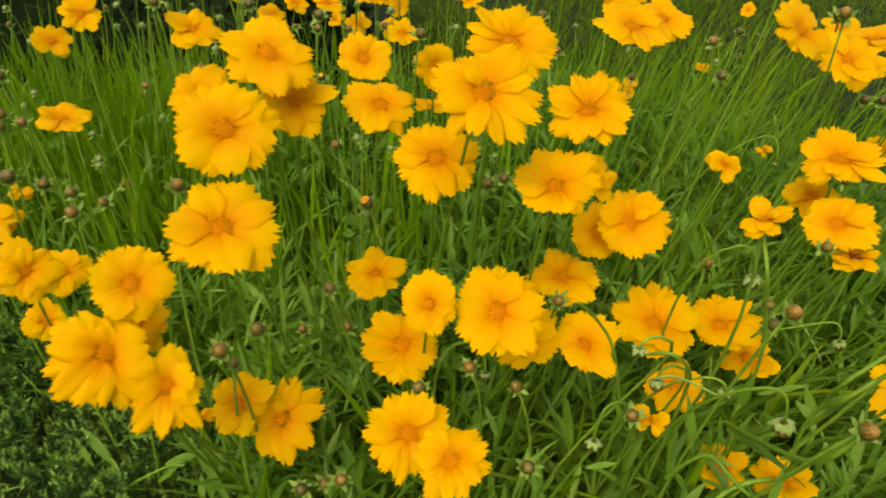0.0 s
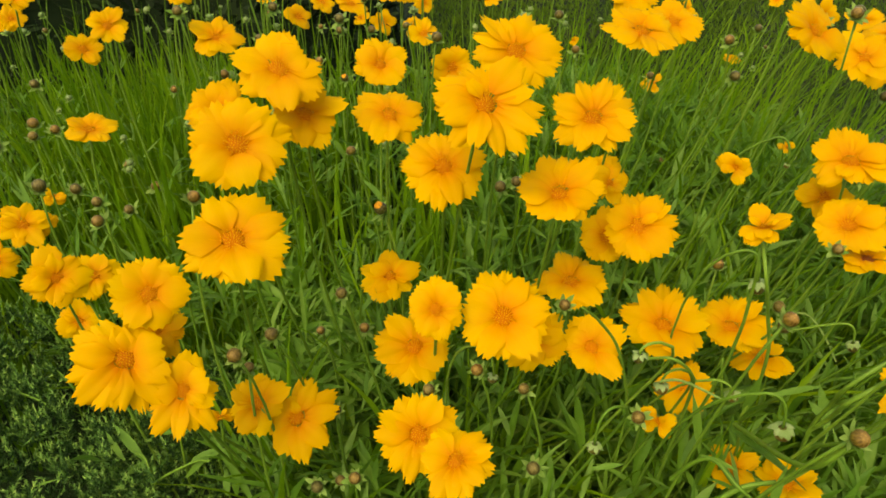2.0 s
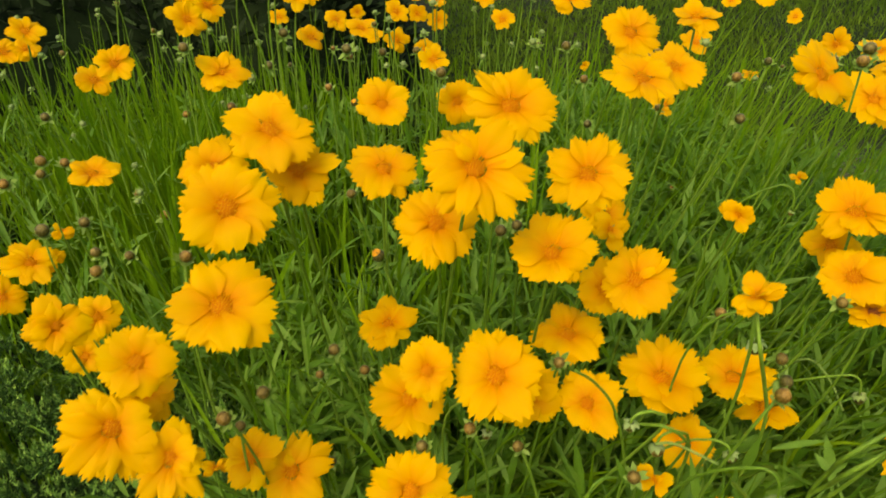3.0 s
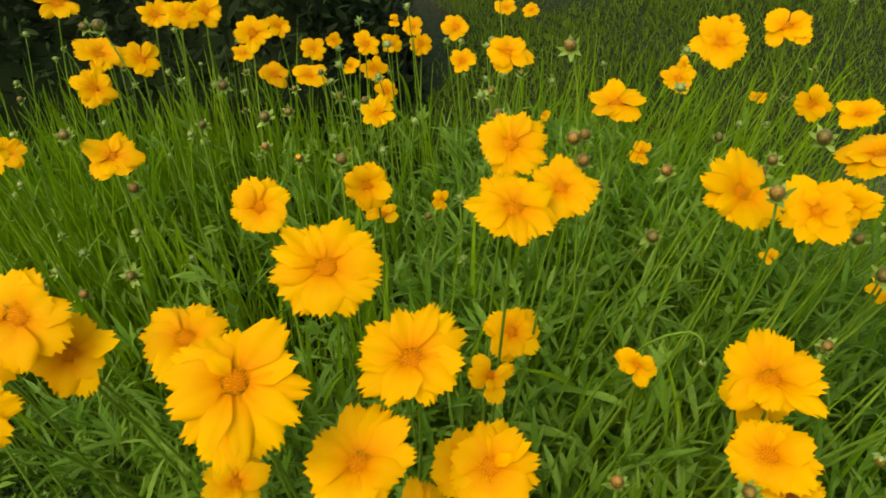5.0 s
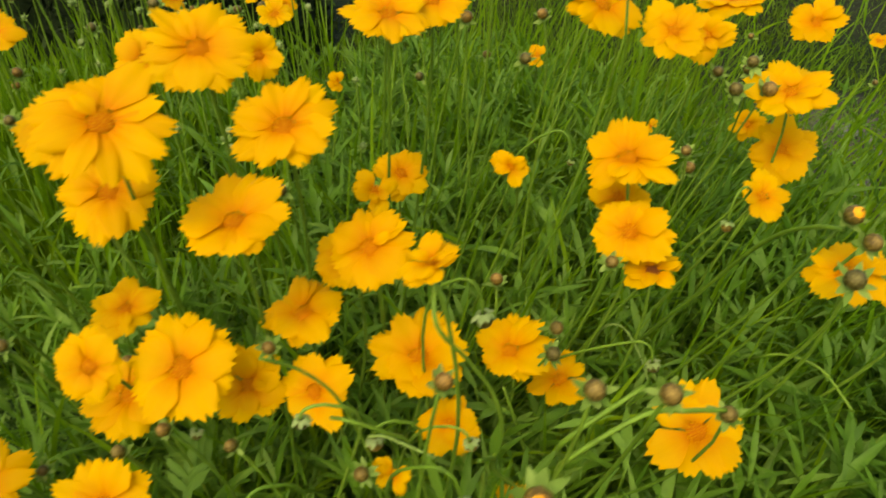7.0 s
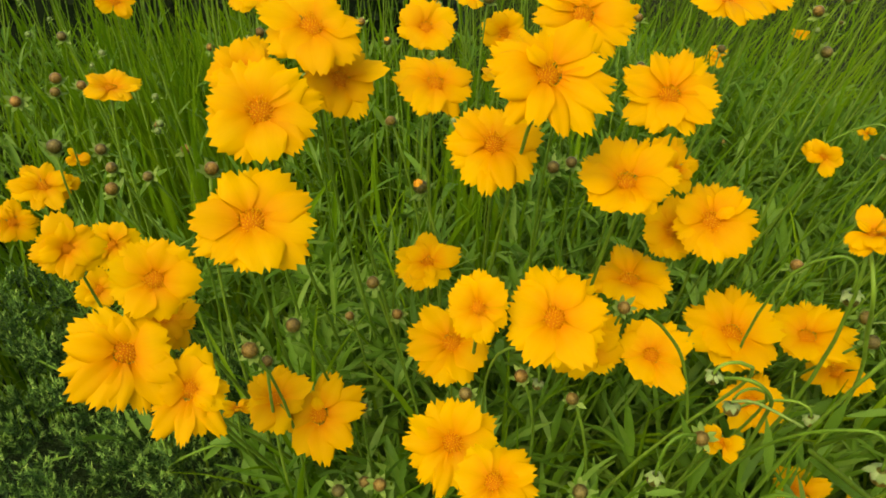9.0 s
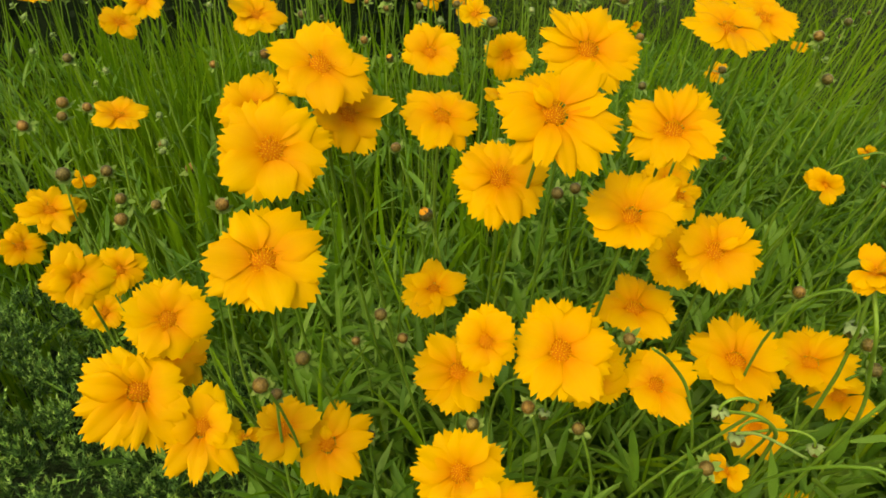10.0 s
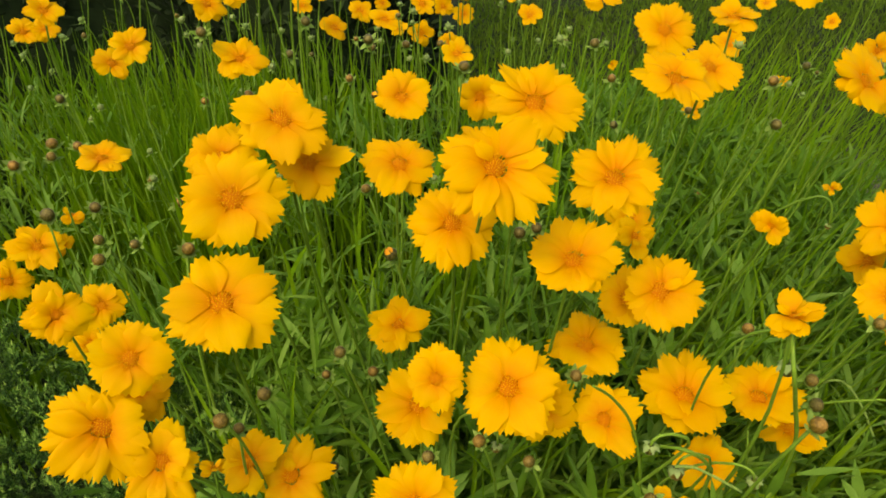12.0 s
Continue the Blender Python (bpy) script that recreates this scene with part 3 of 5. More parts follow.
def bed_leaves(n):
    """Low leaves, most of them with a pair of narrow side lobes."""
    x, y = scatter(n, -0.95, 1.05, 0.22, 1.35)
    keep = R.uniform(0, 1, len(x)) < np.where((y > 0.64) & (x < 0.0), 0.12, 1.0) * np.where((x < -0.08) & (y < 0.46), 0.45, 1.0)
    keep &= ~(bare_patch(x, y) & (R.uniform(0, 1, len(x)) < 0.8))
    x, y = x[keep], y[keep]
    k = len(x)
    z = 0.285 * R.uniform(0, 1, k) ** 0.70 * heightmap(x, y) * np.where(x + 0.6 * y > 1.05, 0.5, 1.0)
    base, long, wide = np.stack([x, y, z], 1), R.uniform(0.030, 0.068, k), R.uniform(0.0016, 0.0036, k)
    az, lean, bend, turned = R.uniform(0, math.tau, k), R.uniform(0.2, 1.25, k), R.uniform(0.1, 1.0, k), R.uniform(-0.5, 0.5, k)
    ob = ribbons("bed_foliage_leaves", LANCE, base, long, wide, az, lean, bend, turned, lance_shape, 3, 6)
    tagged(ob, "lance-shaped deep green leaves low in the flower bed", "foliage", kind="stuff")
    way = np.stack([np.sin(lean) * np.cos(az), np.sin(lean) * np.sin(az), np.cos(lean)], 1)
    for side in (-1, 1):
        pick = R.uniform(0, 1, k) < 0.6
        q = int(pick.sum())
        lobe = ribbons("leaf_lobes", LANCE, (base + way * (0.30 * long)[:, None])[pick], (long * R.uniform(0.35, 0.55, k))[pick], (wide * 0.7)[pick], az[pick] + side * R.uniform(0.5, 0.95, q), (lean * 0.9 + 0.25)[pick], (bend * 0.6)[pick], turned[pick], lance_shape, 2, 4)
        lobe.parent = ob


def grass_leaves(n):
    x, y = scatter(n, -1.1, 1.1, 0.34, 1.6)
    keep = R.uniform(0, 1, len(x)) < np.where(((y > 1.15) & (x > -0.1)) | (x + 0.6 * y > 1.05), 0.3, 1.0) * np.where(x > 0.08, 0.55, 1.0) * np.clip((y - 0.2) * 4, 0.4, 1) * np.where((np.sin(15 * x + 3 * y) * np.sin(12 * y - 4 * x) > -0.05) | (x > 0), 1.0, 0.2)
    keep &= R.uniform(0, 1, len(x)) < back_left(x, y) * np.where((x < -0.05) & (y > 0.45), 0.6, 1.0)
    keep &= ~(bare_patch(x, y) & (R.uniform(0, 1, len(x)) < 0.8))
    x, y = x[keep], y[keep]
    k = len(x)
    z = R.uniform(0.0, 0.25, k) * heightmap(x, y)
    ob = ribbons("bed_foliage_blades", GRASSY, np.stack([x, y, z], 1), R.uniform(0.06, 0.16, k) * heightmap(x, y), R.uniform(0.0010, 0.0024, k) * np.where((x < 0) & (y > 0.6), 1.5, 1.0), np.where(R.uniform(0, 1, k) < np.where(x > 0.1, 0.5, 0.6), R.uniform(0, math.tau, k), fan(x, y)), np.abs(R.normal(0.1, 0.35, k)) * np.where((x < 0) & (y > 0.6), 0.6, 1.0) + 0.15 * np.clip(x, 0, 0.8), R.uniform(0.0, 1.0, k), R.uniform(-1.0, 1.0, k), lance_shape, 3, 6)
    tagged(ob, "long narrow bright green leaves of the flower bed", "foliage", kind="stuff")


def broad_blades(n):
    """Clumps of broader upright leaves at the back of the bed."""
    cx, cy = R.uniform(-0.75, 0.02, n // 9), R.uniform(0.80, 1.45, n // 9)
    keep = (cx < -0.34) | (R.uniform(0, 1, n // 9) < 0.15)
    cx, cy = cx[keep], cy[keep]
    x, y = np.repeat(cx, 9) + R.normal(0, 0.022, 9 * len(cx)), np.repeat(cy, 9) + R.normal(0, 0.022, 9 * len(cx))
    k = len(x)
    ob = ribbons("bed_foliage_broad_blades", GRASSY, np.stack([x, y, np.zeros(k) - 0.02], 1), R.uniform(0.20, 0.40, k) * heightmap(x, y), R.uniform(0.0022, 0.0042, k), R.uniform(0, math.tau, k), np.abs(R.normal(0.08, 0.10, k)), R.uniform(0.0, 0.5, k), R.uniform(-1.2, 1.2, k), lance_shape, 3, 6)
    tagged(ob, "clumps of broad upright green leaves at the back of the bed", "foliage", kind="stuff")


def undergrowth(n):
    """Low leaves on the ground between the bed and the hedge, coloured dark for the shade there."""
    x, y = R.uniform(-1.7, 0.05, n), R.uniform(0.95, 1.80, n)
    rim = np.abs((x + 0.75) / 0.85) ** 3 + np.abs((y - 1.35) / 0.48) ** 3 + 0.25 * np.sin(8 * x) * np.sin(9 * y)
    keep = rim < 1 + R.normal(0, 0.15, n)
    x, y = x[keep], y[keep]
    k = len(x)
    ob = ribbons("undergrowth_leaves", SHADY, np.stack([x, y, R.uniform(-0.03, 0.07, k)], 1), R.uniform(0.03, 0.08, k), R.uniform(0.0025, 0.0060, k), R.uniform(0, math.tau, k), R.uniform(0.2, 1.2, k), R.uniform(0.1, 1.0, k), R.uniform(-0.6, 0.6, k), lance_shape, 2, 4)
    tagged(ob, "low green undergrowth between bed and hedge, shade in its colour", "foliage", kind="stuff")


def lawn(n):
    x = R.uniform(-1.2, 3.0, n)
    y = 0.2 + 4.7 * R.uniform(0, 1, n) ** 1.35
    keep = ((x > -0.35 - 0.2 * np.sin(4 * y)) | (y < 2.0)) & ((x > -0.22 + 0.1 * np.sin(6 * y)) | (R.uniform(0, 1, n) < 0.10))
    rim = np.abs((x - 1.0) / 2.0) ** 2.5 + np.abs((y - 2.5) / 2.2) ** 2.5 + 0.3 * np.sin(3 * x + 1) * np.sin(2.6 * y)
    keep &= (rim < 1.0 + R.normal(0, 0.22, n)) & ((y > 0.75) | (x > 0.85))
    keep &= ~(bare_patch(x, y) & (R.uniform(0, 1, n) < 0.93))
    x, y = x[keep], y[keep]
    k = len(x)
    ob = ribbons("lawn_grass", LAWN, np.stack([x, y, np.zeros(k) - 0.03], 1), R.uniform(0.03, 0.075, k) * np.where(y > 1.3, 0.6, 1.0), R.uniform(0.0012, 0.0027, k), R.uniform(0, math.tau, k), R.uniform(0.1, 0.9, k), R.uniform(0.2, 1.0, k), R.uniform(-1, 1, k), grass_shape, 2, 2)
    tagged(ob, "dark green rough lawn grass behind the flower bed", "grass", kind="stuff")


def hedge_point(u, a, out):
    """A point of the hedge's rounded skin: u along its length, a from its foot in front over the top to the back."""
    x = -3.4 + 3.2 * u
    end = np.clip(1 - np.abs(2 * u - 1) ** 7, 0.0, 1.0) ** 0.5
    y = 2.24 + 0.12 * np.sin(5 * x) - (0.50 * end + out) * np.cos(a) * (1 + 0.08 * np.sin(9 * x + 4 * a))
    z = -0.04 + (0.86 * end * np.sin(a) ** 0.6 + out) * (1 + 0.05 * np.sin(13 * x + 5 * a))
    return x, y, z


def hedge(n):
    """An evergreen hedge: many small leaves on a rounded body, near black because its shade is in the colour."""
    u, a = R.uniform(0.0, 1.0, n), np.where(R.uniform(0, 1, n) < 0.6, R.uniform(0.0, 1.4, n), R.uniform(0.0, math.pi, n))
    x, y, z = hedge_point(u, a, R.uniform(-0.03, 0.03, n))
    ob = ribbons("evergreen_hedge", HEDGE_SHADED, np.stack([x, y, z], 1), R.uniform(0.02, 0.05, n), R.uniform(0.004, 0.009, n), R.uniform(0, math.tau, n), R.uniform(0.3, 1.6, n), R.uniform(0, 0.6, n), R.uniform(-1, 1, n), lance_shape, 2, 3)
    tagged(ob, "evergreen hedge behind the flower bed, deep shade in its colour", "hedge", kind="stuff")
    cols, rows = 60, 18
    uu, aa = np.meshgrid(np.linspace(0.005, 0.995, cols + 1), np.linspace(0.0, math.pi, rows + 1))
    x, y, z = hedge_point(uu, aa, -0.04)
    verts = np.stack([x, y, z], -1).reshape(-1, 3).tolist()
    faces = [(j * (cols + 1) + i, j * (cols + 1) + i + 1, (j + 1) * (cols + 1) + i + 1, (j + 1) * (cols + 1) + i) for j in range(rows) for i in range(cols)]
    body = new("hedge_body", mesh_of("hedge_body", verts, faces, HEDGE_SHADED))
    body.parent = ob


def juniper(name, n, x0, x1, y0, y1, top, text, inside):
    """A mat of juniper: twigs set with short scale-like sprays."""
    tx, ty = R.uniform(x0, x1, n), R.uniform(y0, y1, n)
    rim = np.abs((tx + 0.50) / 0.50) ** 3 + np.abs((ty - 0.27) / 0.37) ** 3 + 0.15 * np.sin(17 * tx) * np.sin(15 * ty)
    keep = inside(tx, ty) & (rim < 1 + R.normal(0, 0.08, n)) & (np.sin(71 * tx + 9 * ty) * np.sin(66 * ty - 17 * tx) + R.normal(0, 0.5, n) > -0.35)
    tx, ty = tx[keep], ty[keep]
    th = top * (0.88 + 0.09 * np.sin(13 * tx + 2) * np.sin(11 * ty + 1)) + 0.012 * np.sin(71 * tx + 9 * ty) * np.sin(66 * ty - 17 * tx) + R.normal(0, 0.014, len(tx))
    twigs, per = 7, 18
    x, y, h = (np.repeat(v, twigs) for v in (tx, ty, th))
    k = len(x)
    x, y = x + R.normal(0, 0.004, k), y + R.normal(0, 0.004, k)
    az, le = R.uniform(0, math.tau, k), np.abs(R.normal(0.45, 0.45, k))
    ln = R.uniform(0.013, 0.030, k)
    z = h - 0.036 + R.normal(0, 0.003, k)
    axis = np.stack([np.cos(az) * np.sin(le), np.sin(az) * np.sin(le), np.cos(le)], 1)
    flat = np.stack([-np.sin(az), np.cos(az), np.zeros(k)], 1)
    other = np.cross(axis, flat)
    bases, ways, longs = [], [], []
    for q in range(per):
        f = (q + 0.5) / per
        turn = 2.4 * q + R.normal(0, 0.3, k)
        out = np.cos(turn)[:, None] * flat + np.sin(turn)[:, None] * other
        way = axis * R.uniform(0.7, 1.1, k)[:, None] + out * (1.0 - 0.6 * f)
        bases.append(np.stack([x, y, z], 1) + axis * (ln * f)[:, None])
        ways.append(way / np.linalg.norm(way, axis=1)[:, None])
        longs.append(R.uniform(0.0040, 0.0080, k) * (1.15 - 0.45 * f))
    ob = None
    # The outer third of each twig gets the paler green.
    for part_name, mat, a, b in ((name, JUNIPER, 0, 12), ("new_growth", JUNIPER_TIP, 12, per)):
        base, way, long = np.concatenate(bases[a:b]), np.concatenate(ways[a:b]), np.concatenate(longs[a:b])
        m = len(base)
        mesh = ribbons(part_name, mat, base, long, R.uniform(0.0006, 0.0011, m), np.arctan2(way[:, 1], way[:, 0]), np.arccos(np.clip(way[:, 2], -1, 1)), R.normal(0, 0.25, m), R.uniform(-1.5, 1.5, m), grass_shape, 2, 1)
        if ob:
            mesh.parent = ob
        else:
            ob = mesh
    tagged(ob, text, "juniper", kind="stuff")


bed_stems(9000)
arching_stems(3000)
grass_leaves(25000)
bed_leaves(56000)
broad_blades(1500)
undergrowth(11000)
lawn(165000)
hedge(20000)
juniper("juniper_ground_cover", 3600, -0.95, -0.06, -0.05, 0.68, 0.275, "low dark green juniper mat beside the flower bed", lambda x, y: in_juniper(x - 0.02, y - 0.02))


# ---- stones on the dry soil ----
def stone(x, y, size, seed):
    """A worn grey stone: an uneven, flattened lump half sunk in the soil."""
    pick = random.Random(seed)
    bm = bmesh.new()
    bmesh.ops.create_icosphere(bm, subdivisions=3, radius=1.0)
    waves = [(Vector((pick.uniform(-2, 2), pick.uniform(-2, 2), pick.uniform(-2, 2))), pick.uniform(0, 6)) for _ in range(5)]
    for v in bm.verts:
        v.co *= 1 + 0.10 * sum(math.sin(w.dot(v.co) + p) for w, p in waves) / 2
    me = bpy.data.meshes.new("garden_stone")
    bm.to_mesh(me)
    bm.free()
    me.materials.append(STONE)
    me.shade_smooth()
    ob = new("garden_stone", me)
    ob.matrix_basis = pose(x, y, -0.03 + ground_height(x, y) + 0.12 * size, 0, 0, pick.uniform(0, 360)) @ Matrix.Diagonal((size * pick.uniform(0.45, 0.6), size * pick.uniform(0.35, 0.5), size * 0.32, 1))
    return tagged(ob, "small worn grey stone on dry soil beside the bed", "stone", "stones on the soil")


lie = random.Random(12)
for k in range(22):
    far, round_ = 0.30 * math.sqrt(lie.random()), lie.uniform(0, math.tau)
    stone(0.80 + far * math.cos(round_), 1.26 + far * math.sin(round_), lie.choice((0.016, 0.022, 0.03, 0.045)), k)


# ---- leafy shoots low in the bed ----
def shoot(x, y, tall, count):
    """A leafy shoot without a flower: a short stem with pairs of lance leaves."""
    base = Vector((x, y, 0.0))
    thing = new("leafy_shoot")
    thing.location = base
    top = base + Vector((plant.uniform(-0.05, 0.05), plant.uniform(-0.06, 0.03), tall))
    _, pts = stem_of(thing, base, top, Vector((plant.uniform(-0.2, 0.2), -0.2, 1)).normalized(), 0.0012, 10)
    for k in range(count):
        i = min(10, 4 + (k * 7) // count)
        a = 137 * (k // 2) + 180 * (k % 2) + plant.uniform(-25, 25)
        m = Matrix.Translation(pts[i] - base) @ pose(0, 0, 0, 0, 0, a) @ pose(0, 0, 0, plant.uniform(10, 55)) @ Matrix.Scale(plant.uniform(0.035, 0.068), 4)
        child("leaf", plant.choice(LEAVES), thing, m)
    return tagged(thing, "leafy green coreopsis shoot with lance-shaped leaves", "plant", "leafy shoots")


shoots = random.Random(3)
for _ in range(110):
    sx, sy = shoots.uniform(-0.16, 0.50), shoots.uniform(0.36, 0.80)
    if sx < -0.04 and sy < 0.46:
        sx, sy = sx + 0.25, sy + 0.1
    shoot(sx, sy, shoots.uniform(0.22, 0.33), shoots.randint(6, 10))
shoot(-0.12, 0.50, 0.44, 5)
shoot(0.24, 0.40, 0.38, 6)


def sprig(root, stems, leaves, pale=False):
    """A branched leafy shoot: stems through their points, leaves from base to tip with their width."""
    base = Vector(root)
    thing = new("leafy_shoot")
    thing.location = base
    for thick, *points in stems:
        q = [Vector(p) - base for p in points]
        if len(q) == 2:
            q.insert(1, q[0].lerp(q[1], 0.5) + Vector((0, 0, 0.006)))
        if (q[1] - q[0]).length > 0.15:
            q[1:1] = [q[0].lerp(q[1], 0.6) + Vector((0, 0, 0.02)), q[0].lerp(q[1], 0.88)]
        q = [q[0] * 2 - q[1]] + q + [q[-1] * 2 - q[-2]]
        line = []
        for i in range(1, len(q) - 2):
            for k in range(6):
                f = k / 6
                line.append(0.5 * (2 * q[i] + (q[i + 1] - q[i - 1]) * f + (2 * q[i - 1] - 5 * q[i] + 4 * q[i + 1] - q[i + 2]) * f * f + (3 * q[i] - q[i - 1] - 3 * q[i + 1] + q[i + 2]) * f ** 3))
        line.append(q[-2])
        v, f = tube(line, [thick * (1.1 - 0.3 * i / len(line)) for i in range(len(line))])
        child("stem", mesh_of("stem", v, f, SEPAL if pale else STEM), thing)
    for p0, p1, wide in leaves:
        d = Vector(p1) - Vector(p0)
        ly = d.normalized()
        lz = (Vector((plant.uniform(-0.3, 0.3), -0.5, 1)) - ly * ly.dot(Vector((0, -0.5, 1)))).normalized()
        lx = ly.cross(lz).normalized()
        lz = lx.cross(ly)
        m = Matrix((lx, ly, lz)).transposed().to_4x4()
        child("leaf", plant.choice(HERO_LEAVES), thing, Matrix.Translation(Vector(p0) - base) @ m @ Matrix.Diagonal((wide, d.length, d.length, 1)))
    return tagged(thing, "branched green coreopsis shoot with broad lance-shaped leaves", "plant", "leafy shoots")


HERO_LEAVES = [leaf_mesh(shoots, 0.36, c, 0.035) for c in (0.15, 0.3, 0.5)]
# SPRIGS BEGIN
sprig((0.165, 0.420, 0.000), ((0.0013, (0.165, 0.420, 0.000), (0.207, 0.377, 0.329), (0.190, 0.349, 0.391), (0.196, 0.351, 0.418), (0.192, 0.342, 0.458), (0.180, 0.330, 0.496), (0.168, 0.317, 0.530), (0.168, 0.334, 0.545)), (0.0015, (0.185, 0.345, 0.391), (0.183, 0.313, 0.414), (0.175, 0.266, 0.452), (0.175, 0.242, 0.472), (0.175, 0.230, 0.489), (0.182, 0.226, 0.508)), (0.0013, (0.190, 0.349, 0.391), (0.190, 0.324, 0.431), (0.183, 0.297, 0.464)), ), (((0.190, 0.349, 0.396), (0.194, 0.344, 0.435), 0.0062), ((0.190, 0.348, 0.395), (0.190, 0.318, 0.441), 0.0055), ((0.181, 0.336, 0.395), (0.192, 0.265, 0.433), 0.0072), ))
sprig((0.133, 0.298, 0.394), ((0.0013, (0.133, 0.298, 0.394), (0.142, 0.290, 0.419), (0.150, 0.284, 0.427), (0.159, 0.270, 0.423), (0.167, 0.266, 0.417)), ), (((0.145, 0.292, 0.422), (0.159, 0.275, 0.432), 0.0042), ((0.231, 0.400, 0.363), (0.269, 0.398, 0.376), 0.0050), ))
sprig((0.215, 0.300, 0.000), ((0.0014, (0.215, 0.300, 0.000), (0.201, 0.314, 0.343), (0.183, 0.274, 0.410), (0.181, 0.262, 0.447), (0.180, 0.251, 0.475), (0.179, 0.238, 0.492), (0.180, 0.225, 0.508)), (0.0016, (0.147, 0.268, 0.403), (0.154, 0.270, 0.414), (0.165, 0.270, 0.423), (0.180, 0.271, 0.425)), ), (((0.175, 0.261, 0.410), (0.178, 0.262, 0.447), 0.0045), ))
sprig((0.240, 0.370, 0.000), ((0.0015, (0.240, 0.370, 0.000), (0.221, 0.323, 0.410), (0.224, 0.317, 0.437), (0.222, 0.302, 0.469), (0.258, 0.310, 0.495)), (0.0014, (0.221, 0.323, 0.410), (0.224, 0.313, 0.431), (0.222, 0.297, 0.461), (0.257, 0.303, 0.484), (0.280, 0.309, 0.479), (0.300, 0.318, 0.468)), ), ())
sprig((0.120, 0.420, 0.000), ((0.0011, (0.120, 0.420, 0.000), (0.118, 0.362, 0.390), (0.107, 0.359, 0.442), (0.092, 0.353, 0.471), (0.078, 0.341, 0.492)), (0.0012, (0.150, 0.370, 0.300), (0.148, 0.335, 0.425), (0.139, 0.316, 0.463), (0.124, 0.308, 0.482), (0.113, 0.320, 0.471)), ), (((0.162, 0.334, 0.375), (0.153, 0.337, 0.426), 0.0055), ((0.118, 0.342, 0.389), (0.108, 0.338, 0.419), 0.0040), ((0.087, 0.307, 0.392), (0.105, 0.303, 0.402), 0.0040), ))
sprig((0.134, 0.331, 0.445), ((0.0009, (0.127, 0.330, 0.444), (0.135, 0.327, 0.448), (0.143, 0.322, 0.449), (0.161, 0.318, 0.441)), ), (), True)
sprig((0.292, 0.615, 0.000), ((0.0011, (0.292, 0.615, 0.000), (0.279, 0.532, 0.305), (0.279, 0.497, 0.359), (0.291, 0.490, 0.366), (0.300, 0.473, 0.358), (0.304, 0.453, 0.348)), ), (), True)
sprig((0.447, 0.646, 0.000), ((0.0011, (0.447, 0.646, 0.000), (0.404, 0.526, 0.287), (0.396, 0.485, 0.334), (0.407, 0.472, 0.348), (0.423, 0.451, 0.353), (0.434, 0.420, 0.344)), ), (((0.411, 0.500, 0.251), (0.461, 0.495, 0.309), 0.0080), ((0.383, 0.534, 0.266), (0.449, 0.548, 0.314), 0.0060), ((0.332, 0.569, 0.283), (0.408, 0.602, 0.323), 0.0060), ((0.422, 0.434, 0.262), (0.472, 0.431, 0.305), 0.0060), ((0.389, 0.404, 0.291), (0.426, 0.396, 0.312), 0.0050), ))
sprig((0.298, 0.618, 0.000), ((0.0014, (0.298, 0.618, 0.000), (0.309, 0.512, 0.326), (0.339, 0.463, 0.425), (0.347, 0.435, 0.471), (0.351, 0.409, 0.503), (0.356, 0.386, 0.523), (0.362, 0.373, 0.530)), ), ())
sprig((-0.249, 0.457, 0.000), ((0.0014, (-0.249, 0.457, 0.000), (-0.269, 0.417, 0.236), (-0.233, 0.424, 0.256), (-0.213, 0.418, 0.266)), (0.0012, (-0.269, 0.417, 0.236), (-0.282, 0.437, 0.246), (-0.293, 0.443, 0.248)), ), (((-0.314, 0.439, 0.236), (-0.296, 0.375, 0.327), 0.0085), ((-0.306, 0.443, 0.236), (-0.332, 0.467, 0.251), 0.0060), ((-0.287, 0.443, 0.236), (-0.326, 0.473, 0.256), 0.0085), ((-0.285, 0.444, 0.236), (-0.301, 0.424, 0.236), 0.0060), ((-0.200, 0.405, 0.236), (-0.202, 0.419, 0.256), 0.0065), ((-0.192, 0.406, 0.236), (-0.191, 0.410, 0.266), 0.0065), ((-0.234, 0.427, 0.256), (-0.203, 0.433, 0.266), 0.0080), ((-0.243, 0.425, 0.236), (-0.215, 0.428, 0.266), 0.0060), ))
sprig((-0.468, 0.536, 0.186), (), (((-0.468, 0.536, 0.236), (-0.399, 0.498, 0.256), 0.0022), ), True)
sprig((-0.376, 0.413, 0.186), (), (((-0.376, 0.413, 0.236), (-0.343, 0.407, 0.256), 0.0022), ), True)
sprig((-0.432, 0.568, 0.186), (), (((-0.432, 0.568, 0.236), (-0.380, 0.514, 0.256), 0.0022), ), True)
sprig((0.128, 0.645, 0.000), ((0.0013, (0.128, 0.645, 0.000), (0.118, 0.625, 0.310)), ), (((0.118, 0.625, 0.310), (0.184, 0.598, 0.322), 0.0085), ((0.120, 0.628, 0.310), (0.157, 0.640, 0.322), 0.0070), ((0.122, 0.632, 0.300), (0.136, 0.589, 0.312), 0.0050), ))
sprig((0.148, 0.760, 0.000), ((0.0013, (0.148, 0.760, 0.000), (0.138, 0.740, 0.320)), ), (((0.138, 0.740, 0.320), (0.196, 0.761, 0.332), 0.0070), ((0.141, 0.751, 0.320), (0.154, 0.773, 0.332), 0.0040), ((0.154, 0.758, 0.320), (0.162, 0.768, 0.332), 0.0040), ))
